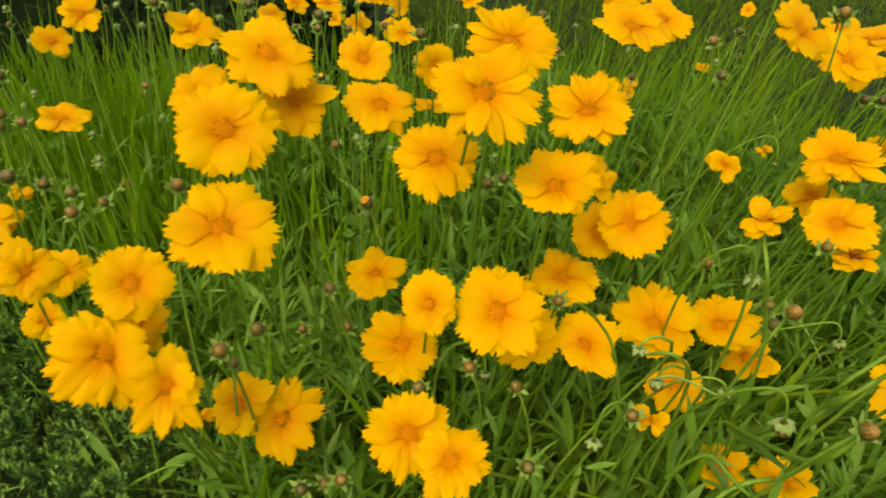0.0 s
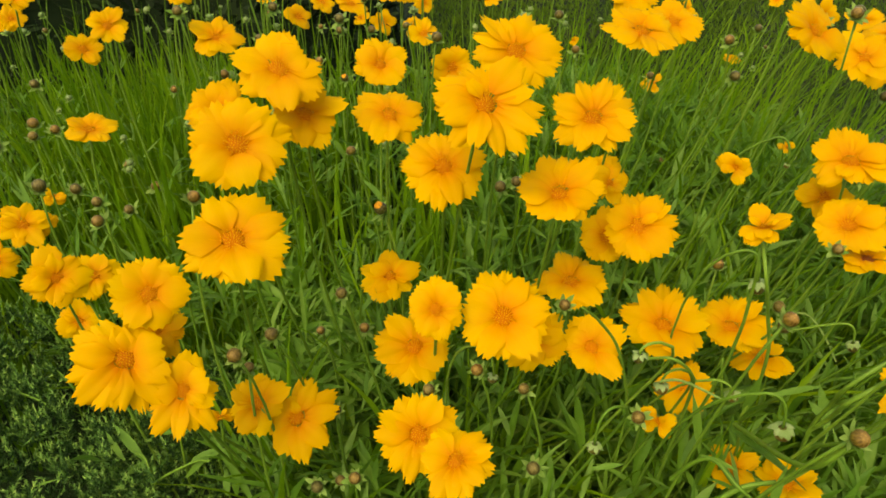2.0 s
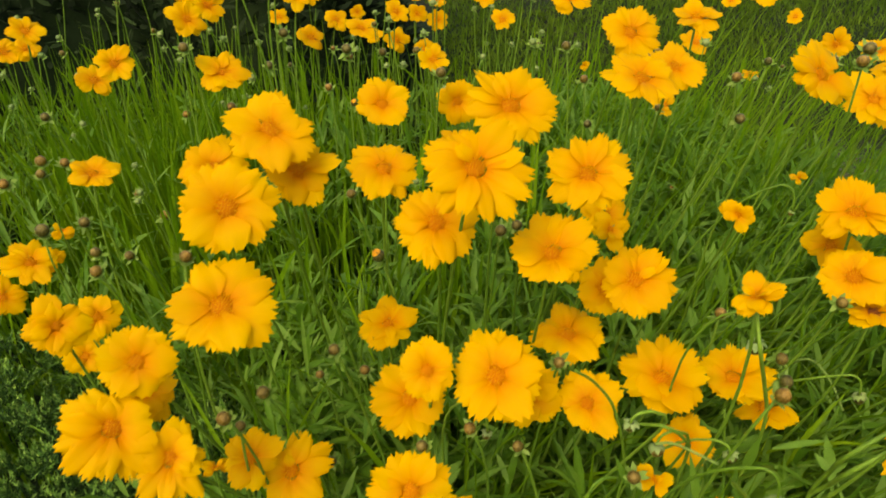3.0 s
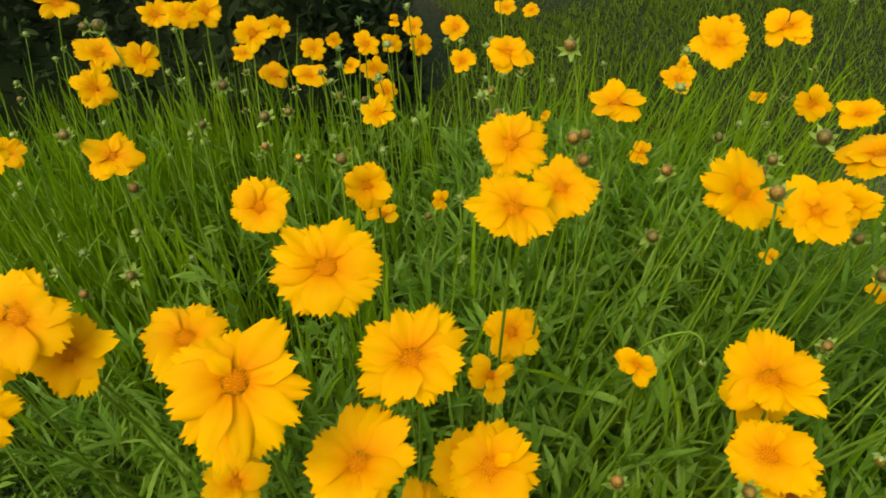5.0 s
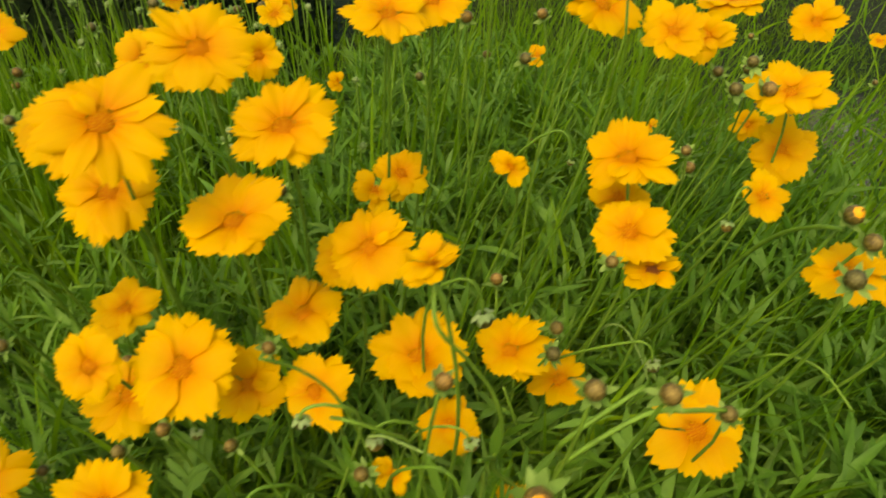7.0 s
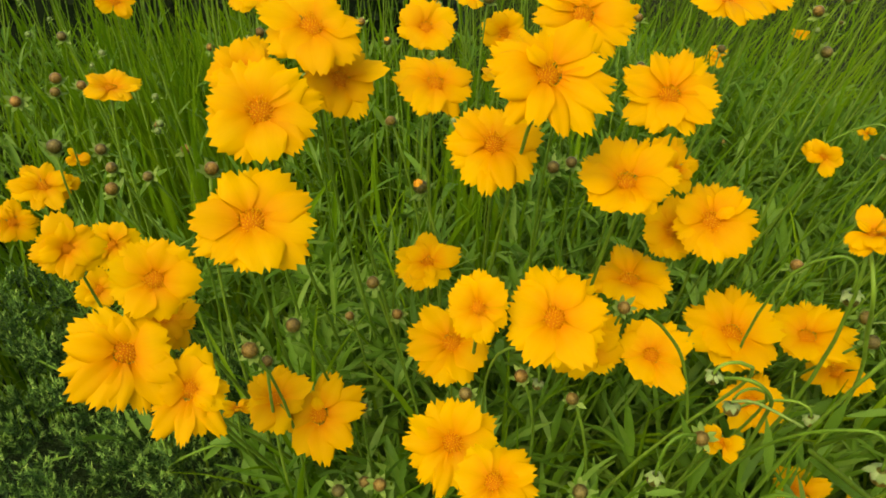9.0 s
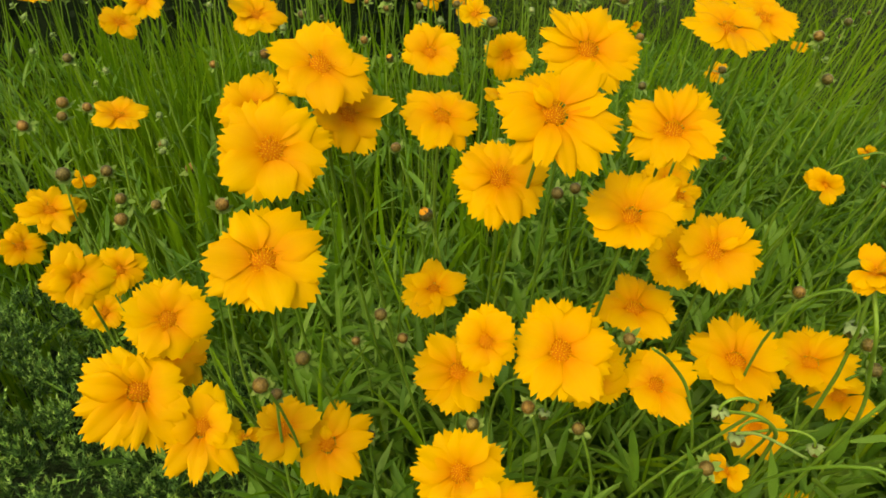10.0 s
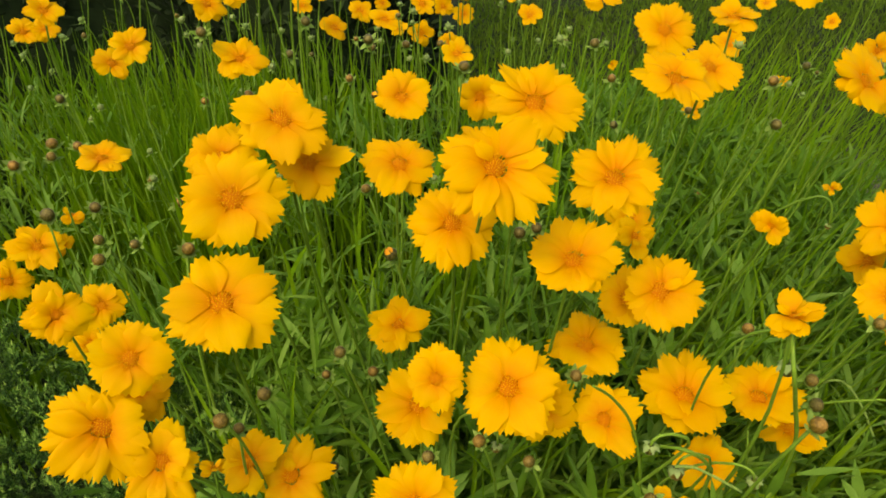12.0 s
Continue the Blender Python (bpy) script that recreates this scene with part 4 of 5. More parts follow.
sprig((0.269, 0.713, 0.000), ((0.0013, (0.269, 0.713, 0.000), (0.259, 0.693, 0.320)), ), (((0.259, 0.693, 0.320), (0.305, 0.726, 0.332), 0.0070), ((0.238, 0.733, 0.340), (0.262, 0.784, 0.352), 0.0080), ((0.257, 0.705, 0.300), (0.271, 0.662, 0.312), 0.0060), ))
sprig((0.199, 0.687, 0.000), ((0.0013, (0.199, 0.687, 0.000), (0.189, 0.667, 0.300)), ), (((0.189, 0.667, 0.300), (0.190, 0.702, 0.312), 0.0090), ((0.191, 0.649, 0.300), (0.207, 0.641, 0.312), 0.0040), ((0.174, 0.646, 0.300), (0.186, 0.621, 0.312), 0.0040), ((0.193, 0.669, 0.290), (0.213, 0.630, 0.302), 0.0070), ))
sprig((0.234, 0.617, 0.000), ((0.0013, (0.234, 0.617, 0.000), (0.224, 0.597, 0.310)), ), (((0.224, 0.597, 0.310), (0.225, 0.625, 0.322), 0.0060), ((0.229, 0.567, 0.310), (0.226, 0.596, 0.322), 0.0060), ((0.233, 0.569, 0.330), (0.287, 0.579, 0.342), 0.0050), ))
sprig((0.163, 0.707, 0.000), ((0.0013, (0.163, 0.707, 0.000), (0.153, 0.687, 0.280)), ), (((0.153, 0.687, 0.280), (0.185, 0.698, 0.292), 0.0070), ((0.107, 0.664, 0.280), (0.091, 0.668, 0.292), 0.0060), ((0.165, 0.574, 0.300), (0.148, 0.583, 0.312), 0.0070), ((0.172, 0.593, 0.300), (0.201, 0.568, 0.312), 0.0060), ))
# SPRIGS END


def dry_leaf(x, y, z, size, turn):
    """A dead brown leaf caught among the stems."""
    me = leaf_mesh(shoots, 0.13, 1.6)
    me.materials.clear()
    me.materials.append(DRY)
    ob = new("dry_leaf", me)
    ob.matrix_basis = pose(x, y, z, 35, 10, turn) @ Matrix.Scale(size, 4)
    return tagged(ob, "curled dead reddish-brown leaf low among the stems", "leaf", "dead leaves")


for bx, by, bz in ((0.30, 0.74, 0.16), (0.36, 0.80, 0.14), (0.42, 0.66, 0.18), (0.05, 0.55, 0.12), (0.52, 0.9, 0.10)):
    dry_leaf(bx, by, bz, shoots.uniform(0.04, 0.07), shoots.uniform(0, 360))

# ---- flowers and buds, each where it stands ----
# BLOOMS BEGIN
bloom(-0.099, 0.413, 0.613, 0.0522, 49, -68, "double", ((29, 0.87), (66, 0.67), (99, 0.93), (136, 1.05), (184, 1.07), (217, 0.81), (257, 0.93), (292, 1.02), (359, 0.84)))
bloom(-0.117, 0.369, 0.586, 0.0568, 33, -68, "double", ((25, 0.88), (58, 0.95), (85, 1.06), (116, 0.96), (143, 0.94), (179, 0.88), (210, 0.92), (244, 0.97), (273, 0.88), (296, 0.88), (326, 0.92), (351, 0.90)))
bloom(-0.140, 0.418, 0.585, 0.0452, 49, -61, "double")
bloom(-0.113, 0.323, 0.552, 0.0565, 54, -60, "double", ((21, 0.93), (51, 1.01), (83, 1.02), (115, 1.01), (146, 1.06), (182, 0.96), (207, 0.93), (231, 0.93), (257, 1.00), (284, 0.96), (323, 0.80), (352, 0.90)))
bloom(-0.089, 0.421, 0.581, 0.0447, 51, -70, "double", ((24, 0.94), (57, 0.86), (89, 1.18), (128, 0.86), (163, 1.09), (195, 0.99), (218, 0.85), (258, 0.86), (302, 0.86), (343, 0.92)))
bloom(-0.004, 0.411, 0.549, 0.0522, 53, -86, "double", ((20, 0.80), (54, 0.86), (80, 1.01), (112, 0.93), (138, 1.04), (167, 1.08), (190, 1.14), (214, 1.03), (244, 0.98), (270, 0.99), (303, 0.94), (328, 0.96), (352, 0.85)))
bloom(0.021, 0.381, 0.603, 0.0525, 52, -67, "double", ((15, 0.83), (53, 1.21), (88, 1.05), (113, 1.24), (137, 1.29), (160, 1.31), (185, 1.25), (211, 1.26), (232, 1.22), (258, 1.11), (288, 1.09), (312, 1.07), (340, 0.85)))
bloom(0.042, 0.465, 0.603, 0.0537, 49, -75, "double", ((7, 0.83), (33, 1.01), (64, 1.05), (96, 1.08), (115, 1.10), (134, 1.07), (158, 1.07), (192, 0.98), (218, 1.07), (244, 1.02), (270, 1.06), (295, 1.07), (319, 1.13), (343, 0.88)))
bloom(-0.008, 0.749, 0.491, 0.0461, 20, -88, "open")
bloom(-0.040, 0.448, 0.568, 0.0437, 64, -58, "double", ((33, 0.96), (60, 0.98), (92, 1.04), (133, 0.95), (175, 1.08), (205, 1.15), (229, 1.26), (263, 1.03), (302, 1.09), (332, 1.14), (356, 0.98)))
bloom(-0.070, 0.644, 0.531, 0.0490, 46, -79, "double", ((27, 1.05), (67, 1.07), (110, 0.99), (147, 1.00), (185, 0.85), (222, 0.80), (274, 0.93), (312, 0.98), (346, 1.07)))
bloom(0.089, 0.430, 0.571, 0.0529, 57, -82, "double", ((9, 0.92), (27, 1.10), (47, 1.13), (70, 1.13), (102, 0.99), (131, 0.97), (160, 0.92), (189, 0.81), (215, 0.96), (241, 1.11), (265, 1.00), (287, 0.98), (317, 1.05), (350, 0.95)))
bloom(0.066, 0.388, 0.541, 0.0498, 68, -72, "double", ((2, 1.21), (28, 1.22), (44, 1.16), (64, 1.21), (94, 1.11), (124, 0.88), (161, 0.87), (187, 0.84), (240, 1.02), (279, 1.01), (317, 0.99)))
bloom(0.129, 0.597, 0.443, 0.0439, 51, -73, "double")
bloom(0.120, 0.510, 0.481, 0.0310, 35, -74, "fading")
bloom(0.107, 0.438, 0.479, 0.0428, 54, -105, "double", ((33, 0.90), (79, 0.84), (126, 0.84), (165, 0.88), (202, 0.88), (248, 0.84), (301, 0.88), (350, 1.01)))
bloom(0.125, 0.427, 0.494, 0.0540, 61, -93, "double", ((11, 0.97), (38, 0.92), (58, 0.93), (81, 0.99), (109, 0.99), (137, 0.98), (178, 0.99), (209, 0.91), (246, 0.84), (289, 0.78), (328, 0.81), (348, 0.88)))
bloom(0.081, 0.414, 0.456, 0.0503, 78, -114, "open", ((1, 1.04), (45, 1.00), (88, 0.98), (123, 1.11), (150, 0.97), (194, 0.77), (249, 1.02), (286, 0.81), (325, 1.10), (342, 1.05)))
bloom(0.032, 0.353, 0.476, 0.0582, 53, -82, "double", ((11, 0.98), (36, 0.91), (60, 0.95), (89, 0.96), (120, 0.94), (151, 1.11), (186, 0.92), (211, 1.04), (240, 0.92), (295, 0.84), (320, 0.89), (346, 1.02)))
bloom(0.054, 0.374, 0.440, 0.0419, 40, -96, "double")
bloom(0.091, 0.371, 0.435, 0.0432, 56, -104, "open", ((25, 1.11), (55, 1.15), (90, 0.89), (131, 1.26), (161, 0.86), (195, 0.78), (250, 0.70), (290, 0.92), (321, 1.05), (350, 0.98)))
bloom(0.148, 0.411, 0.419, 0.0588, 64, -93, "open", ((4, 1.10), (27, 1.06), (54, 1.04), (83, 1.05), (121, 0.98), (153, 1.01), (188, 0.80), (230, 0.70), (250, 0.99), (284, 1.07), (308, 1.03), (333, 0.99)))
bloom(0.205, 0.433, 0.400, 0.0490, 67, -129, "double", ((1, 1.05), (25, 1.17), (56, 1.24), (90, 1.22), (121, 0.90), (154, 0.79), (190, 0.75), (231, 0.71), (275, 1.03), (306, 1.08), (334, 1.12)))
bloom(0.241, 0.448, 0.356, 0.0449, 70, -139, "open")
bloom(-0.050, 0.458, 0.430, 0.0413, 72, -72, "double")
bloom(-0.008, 0.342, 0.490, 0.0362, 38, -86, "double", ((1, 1.09), (41, 1.00), (91, 0.83), (131, 0.90), (171, 1.00), (211, 0.92), (261, 0.87), (301, 0.94), (331, 1.02)))
bloom(-0.027, 0.391, 0.418, 0.0538, 68, -79, "open", ((6, 0.91), (48, 0.88), (95, 0.84), (138, 0.92), (172, 1.08), (200, 1.06), (228, 1.05), (259, 1.07), (297, 1.07), (328, 1.08)))
bloom(0.165, 0.392, 0.380, 0.0392, 43, -109, "open")
bloom(0.134, 0.343, 0.396, 0.0222, 45, -109, "fading")
bloom(-0.021, 0.322, 0.406, 0.0522, 47, -83, "double", ((4, 0.96), (34, 1.00), (64, 1.03), (94, 0.96), (134, 0.96), (169, 0.96), (199, 1.15), (221, 1.04), (246, 0.99), (276, 1.05), (301, 1.07), (334, 0.97)))
bloom(0.004, 0.275, 0.436, 0.0416, 72, -85, "open", ((18, 0.90), (52, 1.05), (81, 1.02), (110, 1.05), (136, 0.96), (168, 1.08), (188, 1.10), (212, 1.17), (242, 0.88), (285, 0.91), (326, 0.95)))
bloom(-0.161, 0.272, 0.515, 0.0474, 37, -57, "double", ((7, 0.68), (28, 0.66), (56, 0.67), (96, 0.77), (136, 0.98), (162, 1.22), (182, 1.20), (206, 1.08), (226, 1.14), (246, 1.25), (271, 1.16), (296, 1.05), (316, 1.09), (342, 0.94)))
bloom(-0.151, 0.294, 0.539, 0.0394, 33, -61, "double", ((5, 0.93), (35, 0.93), (65, 0.98), (105, 0.99), (135, 0.85), (185, 0.93), (225, 0.97), (265, 0.93), (300, 1.01), (335, 0.96)))
bloom(-0.160, 0.306, 0.504, 0.0340, 62, -43, "double")
bloom(-0.282, 0.414, 0.463, 0.0425, 30, -55, "double")
bloom(-0.304, 0.492, 0.409, 0.0379, 31, -57, "double")
bloom(-0.370, 0.545, 0.316, 0.0406, 34, -55, "double")
bloom(-0.135, 0.270, 0.495, 0.0385, 41, -61, "open", ((28, 1.02), (74, 0.69), (109, 0.85), (135, 0.85), (161, 1.35), (182, 1.10), (202, 1.29), (232, 1.33), (254, 0.96), (289, 0.69), (321, 0.66), (360, 0.78)))
bloom(-0.161, 0.352, 0.388, 0.0181, 77, -24, "fading")
bloom(-0.127, 0.338, 0.416, 0.0375, 43, -67, "open", ((23, 1.02), (46, 0.96), (76, 1.22), (116, 0.87), (186, 1.09), (226, 1.09), (261, 0.87), (316, 0.96), (341, 0.91)))
bloom(-0.105, 0.344, 0.397, 0.0436, 45, -71, "open", ((21, 1.18), (38, 1.21), (71, 1.39), (95, 1.27), (127, 1.01), (145, 1.24), (184, 1.36), (213, 1.15), (259, 0.89), (309, 0.81), (349, 0.65)))
bloom(0.212, 0.506, 0.497, 0.0248, 26, -111, "fading")
bloom(0.167, 0.333, 0.551, 0.0261, 74, -149, "fading")
bloom(0.281, 0.477, 0.514, 0.0520, 68, -130, "double", ((19, 0.99), (48, 1.03), (74, 1.12), (97, 1.26), (123, 0.77), (150, 0.74), (178, 0.75), (204, 1.03), (234, 0.93), (279, 1.07), (303, 0.97), (317, 1.16), (335, 1.10), (353, 0.98)))
bloom(0.281, 0.456, 0.475, 0.0516, 46, -117, "double", ((20, 0.79), (57, 0.97), (84, 1.08), (110, 1.11), (142, 0.84), (180, 0.73), (217, 0.85), (250, 0.86), (274, 0.81), (307, 0.82), (345, 0.73)))
bloom(0.283, 0.502, 0.472, 0.0373, 39, -122, "double")
bloom(0.294, 0.442, 0.454, 0.0391, 82, -116, "spent")
bloom(0.204, 0.372, 0.316, 0.0399, 64, -127, "open")
bloom(0.201, 0.293, 0.394, 0.0371, 78, 155, "open")
bloom(-0.405, 0.569, 0.411, 0.0499, 54, -37, "open")
bloom(-0.431, 0.550, 0.385, 0.0382, 28, -51, "open")
bloom(-0.399, 0.595, 0.395, 0.0221, 27, -55, "fading")
bloom(-0.413, 0.640, 0.402, 0.0207, 25, -56, "fading")
bloom(-0.297, 0.541, 0.518, 0.0395, 69, -22, "open")
bloom(-0.338, 0.701, 0.555, 0.0414, 43, -53, "open")
bloom(-0.455, 0.858, 0.481, 0.0435, 30, -57, "open")
bloom(-0.253, 0.752, 0.525, 0.0505, 55, -58, "double")
bloom(-0.567, 0.916, 0.502, 0.0341, 33, -50, "open")
bloom(-0.489, 0.811, 0.556, 0.0388, 47, -43, "open")
bloom(-0.594, 0.913, 0.500, 0.0359, 35, -48, "open")
bloom(0.285, 1.090, 0.335, 0.0325, 58, -102, "fading")
bloom(-0.303, 1.336, 0.375, 0.0538, 52, -52, "open")
bloom(-0.170, 1.122, 0.455, 0.0468, 62, -46, "open")
bloom(-0.173, 1.515, 0.311, 0.0499, 20, -74, "open")
bloom(-0.084, 1.210, 0.391, 0.0392, 22, -75, "open")
bloom(-0.056, 1.021, 0.440, 0.0470, 54, -63, "open")
bloom(-0.219, 1.513, 0.319, 0.0391, 52, -62, "fading")
bloom(-0.305, 1.565, 0.339, 0.0536, 46, -61, "open")
bloom(-0.256, 1.561, 0.357, 0.0309, 17, -72, "open")
bloom(-0.153, 1.399, 0.400, 0.0486, 41, -68, "open")
bloom(-0.120, 1.456, 0.380, 0.0385, 18, -76, "open")
bloom(-0.096, 1.633, 0.315, 0.0459, 19, -79, "open")
bloom(-0.081, 1.479, 0.400, 0.0365, 36, -74, "open")
bloom(-0.135, 1.584, 0.380, 0.0219, 42, -71, "fading")
bloom(0.014, 1.343, 0.440, 0.0452, 46, -76, "open")
bloom(0.041, 1.160, 0.451, 0.0407, 59, -72, "open")
bloom(0.118, 0.932, 0.544, 0.0508, 59, -78, "open")
bloom(-0.300, 1.273, 0.470, 0.0581, 43, -55, "open")
bloom(-0.371, 1.382, 0.400, 0.0394, 52, -49, "open")
bloom(-0.327, 1.467, 0.420, 0.0430, 16, -68, "open")
bloom(-0.260, 1.046, 0.573, 0.0457, 37, -53, "open")
bloom(-0.228, 0.917, 0.608, 0.0357, 45, -45, "open")
bloom(-0.282, 0.962, 0.597, 0.0380, 37, -48, "open")
bloom(-0.375, 1.064, 0.511, 0.0505, 34, -49, "open")
bloom(-0.338, 0.919, 0.568, 0.0513, 51, -31, "double")
bloom(-0.332, 0.879, 0.545, 0.0463, 38, -42, "open")
bloom(-0.542, 1.176, 0.560, 0.0630, 47, -32, "open")
bloom(-0.416, 1.063, 0.520, 0.0134, 15, -55, "fading")
bloom(0.211, 0.696, 0.586, 0.0438, 74, -88, "open")
bloom(0.318, 0.855, 0.572, 0.0473, 40, -102, "double")
bloom(0.341, 1.181, 0.402, 0.0471, 56, -101, "open")
bloom(0.351, 1.194, 0.418, 0.0220, 48, -100, "fading")
bloom(0.464, 1.449, 0.389, 0.0377, 59, -108, "open")
bloom(0.360, 0.808, 0.600, 0.0356, 56, -111, "double")
bloom(0.596, 1.472, 0.350, 0.0345, 52, -114, "open")
bloom(0.559, 1.551, 0.205, 0.0365, 72, -121, "open")
bloom(0.415, 0.871, 0.500, 0.0337, 23, -107, "open")
bloom(0.450, 0.844, 0.500, 0.0408, 62, -124, "open")
bloom(0.416, 0.711, 0.526, 0.0643, 78, -161, "double")
bloom(0.336, 0.604, 0.544, 0.0498, 58, -115, "double")
bloom(0.373, 0.646, 0.524, 0.0384, 30, -110, "double")
bloom(0.278, 0.577, 0.576, 0.0490, 38, -54, "double", ((21, 1.19), (54, 1.10), (85, 0.54), (133, 1.18), (164, 1.05), (202, 0.96), (240, 0.83), (265, 0.98), (281, 1.17), (306, 1.33), (333, 1.17)))
bloom(0.135, 0.591, 0.608, 0.0433, 44, -78, "double", ((9, 0.86), (36, 1.01), (63, 1.17), (90, 1.08), (122, 1.11), (152, 1.05), (189, 1.07), (213, 1.06), (239, 0.95), (279, 0.92), (310, 1.05), (345, 0.97)))
bloom(0.138, 0.543, 0.589, 0.0506, 66, -70, "double", ((41, 0.80), (72, 0.97), (130, 1.03), (149, 1.13), (175, 1.08), (191, 1.14), (225, 0.99), (259, 0.99), (290, 1.19), (315, 0.89), (333, 1.08), (359, 1.01)))
bloom(0.166, 0.568, 0.588, 0.0443, 60, -80, "open", ((13, 1.04), (46, 0.85), (93, 1.10), (121, 1.02), (148, 1.12), (188, 0.96), (219, 0.83), (273, 0.78), (321, 0.88)))
bloom(0.048, 0.822, 0.430, 0.0210, 30, -77, "fading")
bloom(-0.015, 0.812, 0.418, 0.0330, 74, -36, "fading")
bloom(0.378, 0.798, 0.369, 0.0179, 63, -114, "fading")
bloom(0.204, 0.974, 0.300, 0.0115, 33, -90, "fading")
bloom(0.155, 1.042, 0.420, 0.0142, 24, -87, "fading")
bloom(0.084, 1.561, 0.400, 0.0419, 58, -79, "open")
bloom(0.128, 1.669, 0.360, 0.0338, 54, -83, "open")
bloom(0.420, 0.585, 0.500, 0.0575, 66, -128, "double")
bloom(0.432, 0.606, 0.442, 0.0501, 46, -116, "double")
bloom(0.425, 0.663, 0.436, 0.0282, 29, -110, "open")
bloom(0.493, 0.723, 0.500, 0.0474, 51, -127, "double")
bloom(0.731, 1.039, 0.350, 0.0276, 66, -143, "open")
bloom(0.371, 0.374, 0.501, 0.0398, 69, -137, "open")
bloom(0.458, 0.434, 0.420, 0.0374, 56, -134, "open")
bloom(0.367, 0.479, 0.481, 0.0366, 51, -63, "open")
bloom(0.304, 0.354, 0.410, 0.0544, 43, -120, "open")
bud(-0.056, 0.477, 0.481, 0.0128, "opening")
bud(0.036, 0.530, 0.469, 0.0124, "brown")
bud(0.049, 0.533, 0.472, 0.0106, "brown")
bud(-0.149, 0.370, 0.553, 0.0099, "brown")
bud(-0.119, 0.303, 0.489, 0.0101, "brown")
bud(-0.108, 0.337, 0.476, 0.0109, "brown")
bud(-0.069, 0.367, 0.484, 0.0089, "brown")
bud(-0.079, 0.480, 0.362, 0.0110, "brown")
bud(-0.110, 0.455, 0.380, 0.0091, "brown")
bud(-0.015, 0.342, 0.425, 0.0098, "brown")
bud(0.046, 0.346, 0.422, 0.0095, "brown")
bud(0.016, 0.340, 0.444, 0.0092, "brown")
bud(0.049, 0.292, 0.410, 0.0100, "brown")
bud(-0.065, 0.318, 0.368, 0.0101, "brown")
bud(-0.092, 0.320, 0.356, 0.0107, "brown")
bud(0.118, 0.333, 0.410, 0.0115, "brown")
bud(0.176, 0.272, 0.462, 0.0124, "nodding")
bud(0.181, 0.223, 0.513, 0.0097, "brown")
bud(0.171, 0.287, 0.527, 0.0100, "brown")
bud(0.189, 0.370, 0.484, 0.0125, "nodding")
bud(0.199, 0.465, 0.436, 0.0107, "brown")
bud(0.079, 0.273, 0.449, 0.0086, "nodding", (0.022, 0.9))
bud(0.129, 0.332, 0.435, 0.0111, "nodding", (0.008, 0.9))
bud(0.104, 0.303, 0.487, 0.0085, "nodding", (0.005, 0.9))
bud(0.072, 0.371, 0.471, 0.0100, "brown")
bud(0.026, 0.352, 0.425, 0.0073, "nodding")
bud(-0.246, 0.426, 0.503, 0.0117, "brown")
bud(-0.246, 0.433, 0.514, 0.0102, "brown")
bud(-0.247, 0.473, 0.484, 0.0095, "brown")
bud(-0.087, 0.549, 0.494, 0.0103, "brown")
bud(-0.400, 0.630, 0.487, 0.0127, "brown")
bud(-0.400, 0.623, 0.477, 0.0117, "brown")
bud(-0.436, 0.718, 0.441, 0.0121, "brown")
bud(-0.436, 0.616, 0.470, 0.0139, "brown")
bud(-0.324, 0.494, 0.494, 0.0133, "brown")
bud(-0.406, 0.670, 0.394, 0.0144, "brown")
bud(-0.411, 0.797, 0.358, 0.0125, "brown")
bud(-0.470, 0.763, 0.475, 0.0126, "brown")
bud(-0.376, 0.784, 0.334, 0.0139, "brown")
bud(-0.120, 0.322, 0.463, 0.0081, "brown")
bud(-0.082, 0.362, 0.386, 0.0087, "brown")
bud(0.179, 0.345, 0.416, 0.0094, "nodding", (0.006, -0.9))
bud(0.361, 0.683, 0.560, 0.0152, "brown")
bud(0.228, 0.587, 0.538, 0.0111, "brown")
bud(0.249, 0.678, 0.538, 0.0114, "brown")
bud(0.110, 0.839, 0.517, 0.0127, "brown")
bud(0.135, 0.867, 0.467, 0.0121, "brown")
bud(0.365, 0.373, 0.538, 0.0115, "opening")
bud(0.370, 0.360, 0.531, 0.0117, "brown")
bud(0.355, 0.341, 0.525, 0.0118, "brown")
bud(0.235, 0.428, 0.424, 0.0115, "brown")
bud(0.230, 0.404, 0.425, 0.0110, "brown")
bud(0.267, 0.434, 0.470, 0.0109, "brown")
bud(0.180, 0.736, 0.539, 0.0134, "brown")
bud(0.190, 0.739, 0.541, 0.0120, "brown")
bud(0.284, 0.531, 0.604, 0.0109, "brown")
bud(0.206, 0.781, 0.466, 0.0097, "brown")
bud(0.136, 0.815, 0.433, 0.0104, "brown")
bud(0.387, 0.646, 0.494, 0.0122, "brown")
bud(0.396, 0.603, 0.519, 0.0119, "brown")
bud(0.338, 0.451, 0.479, 0.0084, "nodding")
bud(0.251, 0.508, 0.496, 0.0050, "nodding")
bud(0.300, 0.433, 0.381, 0.0100, "nodding", (0.016, -0.9))
bud(0.336, 0.540, 0.483, 0.0090, "brown")
bud(0.225, 0.258, 0.550, 0.0102, "brown")
bud(0.246, 0.243, 0.563, 0.0095, "brown")
bud(0.201, 0.212, 0.553, 0.0121, "leafy")
bud(-0.083, 0.347, 0.330, 0.0105, "brown")
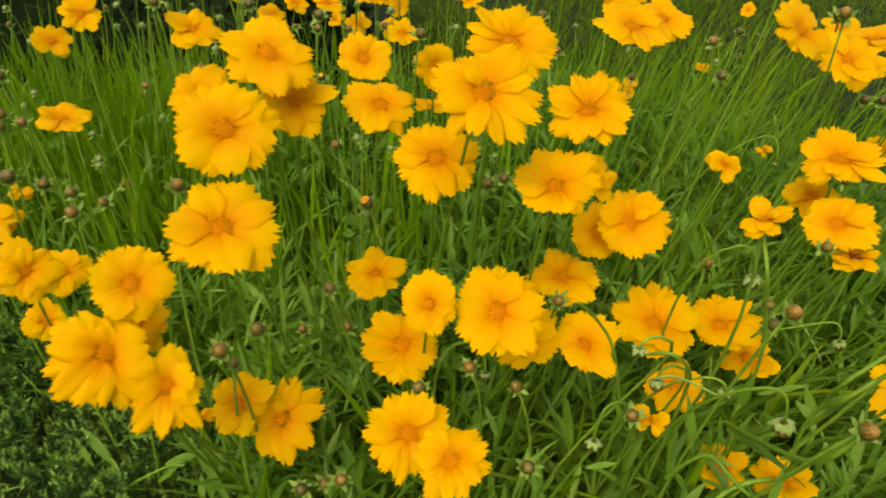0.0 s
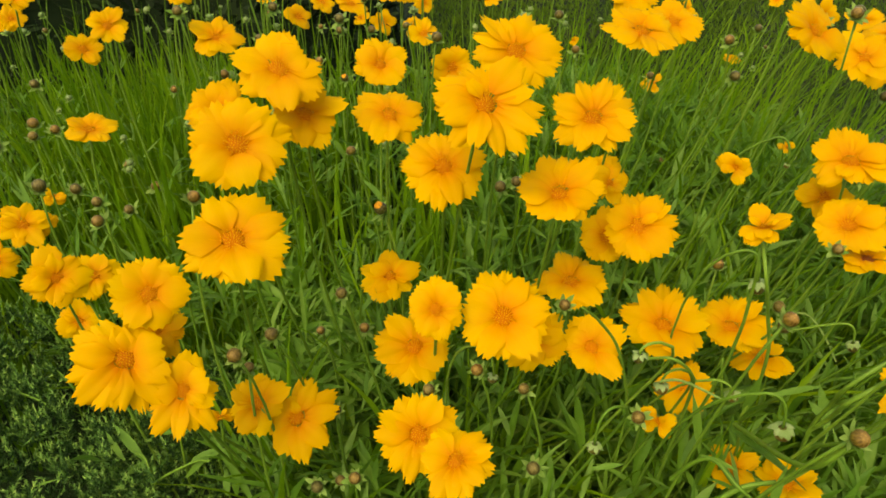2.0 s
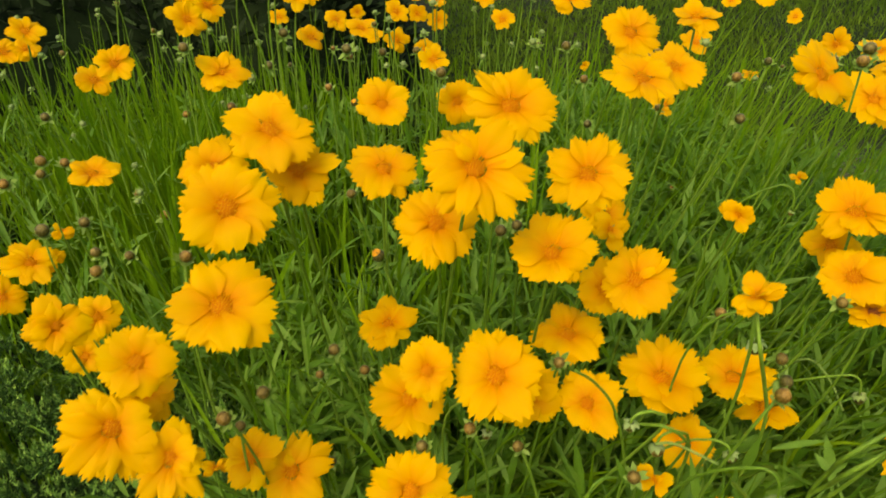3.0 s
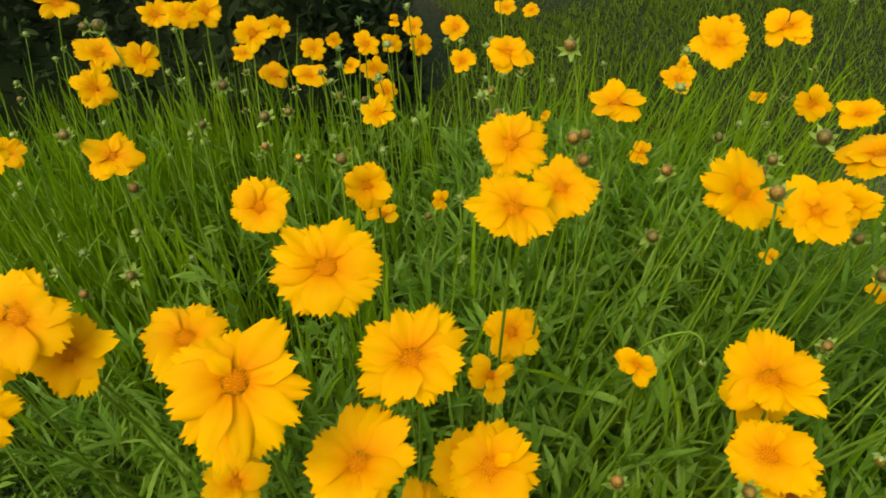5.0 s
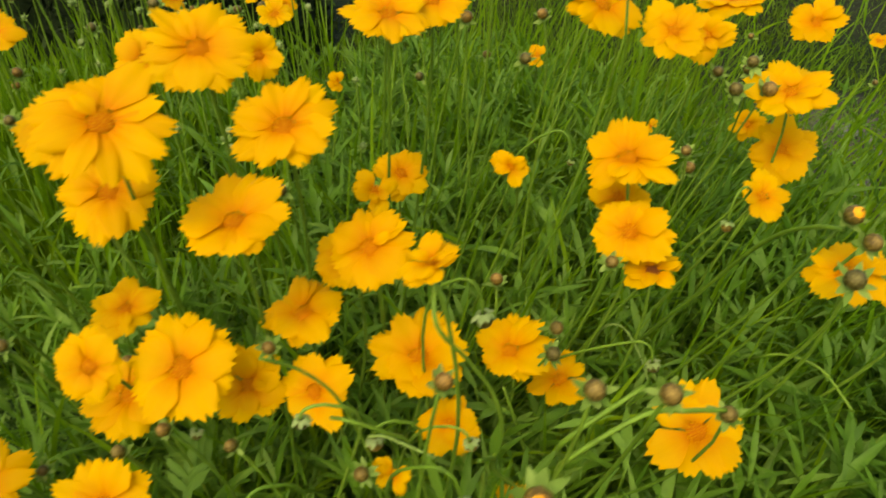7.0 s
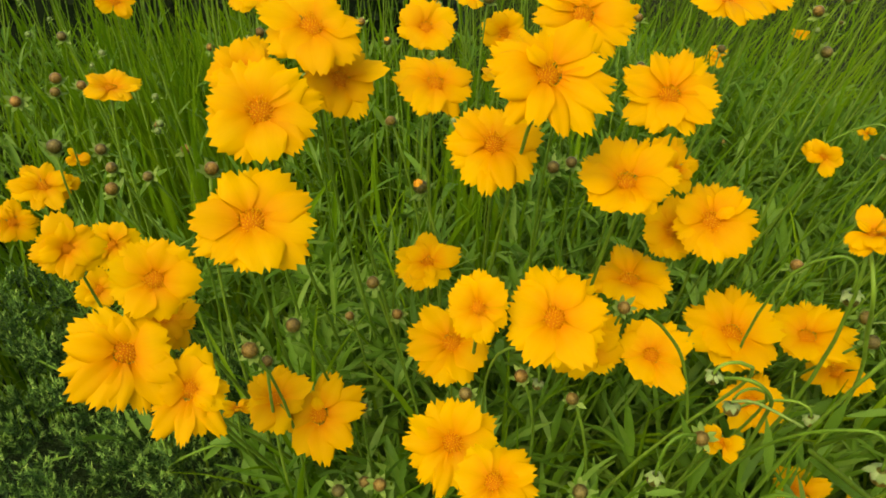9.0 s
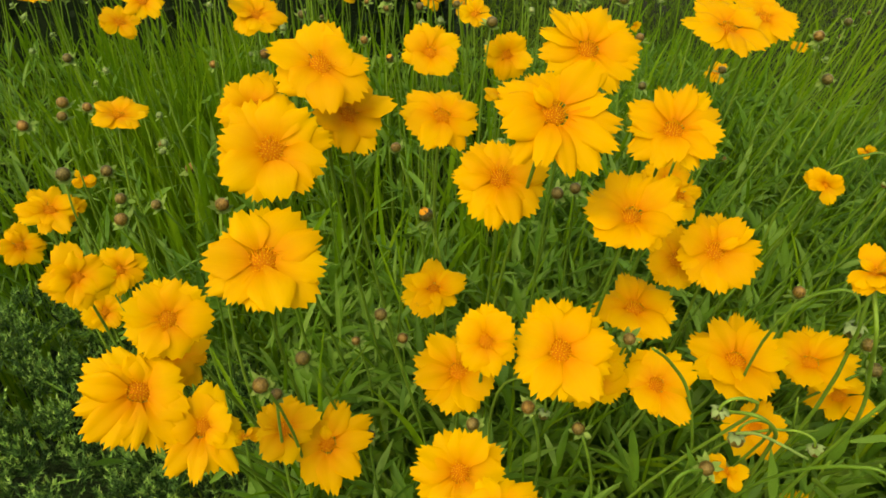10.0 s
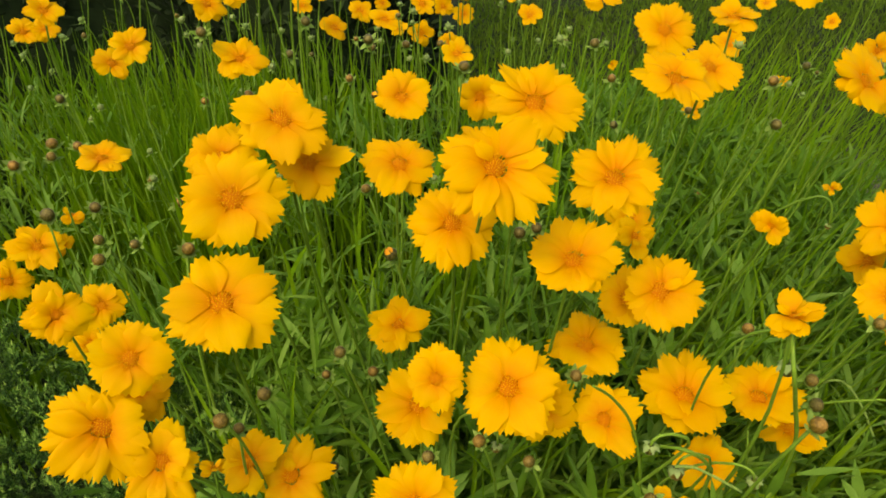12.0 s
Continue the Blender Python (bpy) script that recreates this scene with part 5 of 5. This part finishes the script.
bud(0.180, 0.843, 0.582, 0.0165, "brown")
bud(-0.144, 0.872, 0.508, 0.0144, "brown")
bud(-0.022, 0.728, 0.530, 0.0127, "brown")
bud(0.188, 0.726, 0.523, 0.0131, "brown")
bud(0.313, 0.639, 0.566, 0.0100, "brown")
bud(0.304, 0.633, 0.560, 0.0107, "brown")
bud(0.306, 0.766, 0.520, 0.0096, "brown")
bud(-0.394, 0.993, 0.580, 0.0140, "brown")
bud(-0.280, 0.733, 0.560, 0.0132, "brown")
bud(-0.261, 0.778, 0.477, 0.0137, "brown")
bud(0.352, 0.576, 0.448, 0.0125, "brown")
bud(0.379, 0.582, 0.508, 0.0139, "brown")
bud(0.404, 0.584, 0.505, 0.0139, "brown")
bud(0.424, 0.680, 0.480, 0.0122, "brown")
bud(-0.171, 1.015, 0.450, 0.0129, "brown")
bud(-0.273, 1.065, 0.470, 0.0165, "brown")
bud(-0.277, 0.985, 0.450, 0.0142, "brown")
bud(-0.197, 0.978, 0.420, 0.0128, "brown")
bud(-0.148, 0.569, 0.521, 0.0107, "brown")
bud(-0.173, 1.022, 0.379, 0.0150, "opening")
bud(-0.150, 1.179, 0.400, 0.0151, "brown")
bud(0.262, 0.903, 0.300, 0.0133, "brown")
bud(0.303, 0.320, 0.463, 0.0110, "brown")
bud(-0.243, 0.787, 0.641, 0.0150, "brown")
bud(0.080, 0.992, 0.472, 0.0115, "green")
# BLOOMS END
for _ in range(34):
    bud(shoots.uniform(-0.75, 0.15), shoots.uniform(0.85, 1.5), shoots.uniform(0.30, 0.47), shoots.uniform(0.010, 0.014), shoots.choice(("brown", "green")))
for _ in range(75):
    bud(shoots.uniform(-0.95, 0.10), shoots.uniform(0.66, 1.45), shoots.uniform(0.33, 0.50), shoots.uniform(0.007, 0.012), "green")
for _ in range(12):
    bud(shoots.uniform(0.15, 0.7), shoots.uniform(0.9, 1.5), shoots.uniform(0.30, 0.45), shoots.uniform(0.009, 0.013), shoots.choice(("brown", "green")))
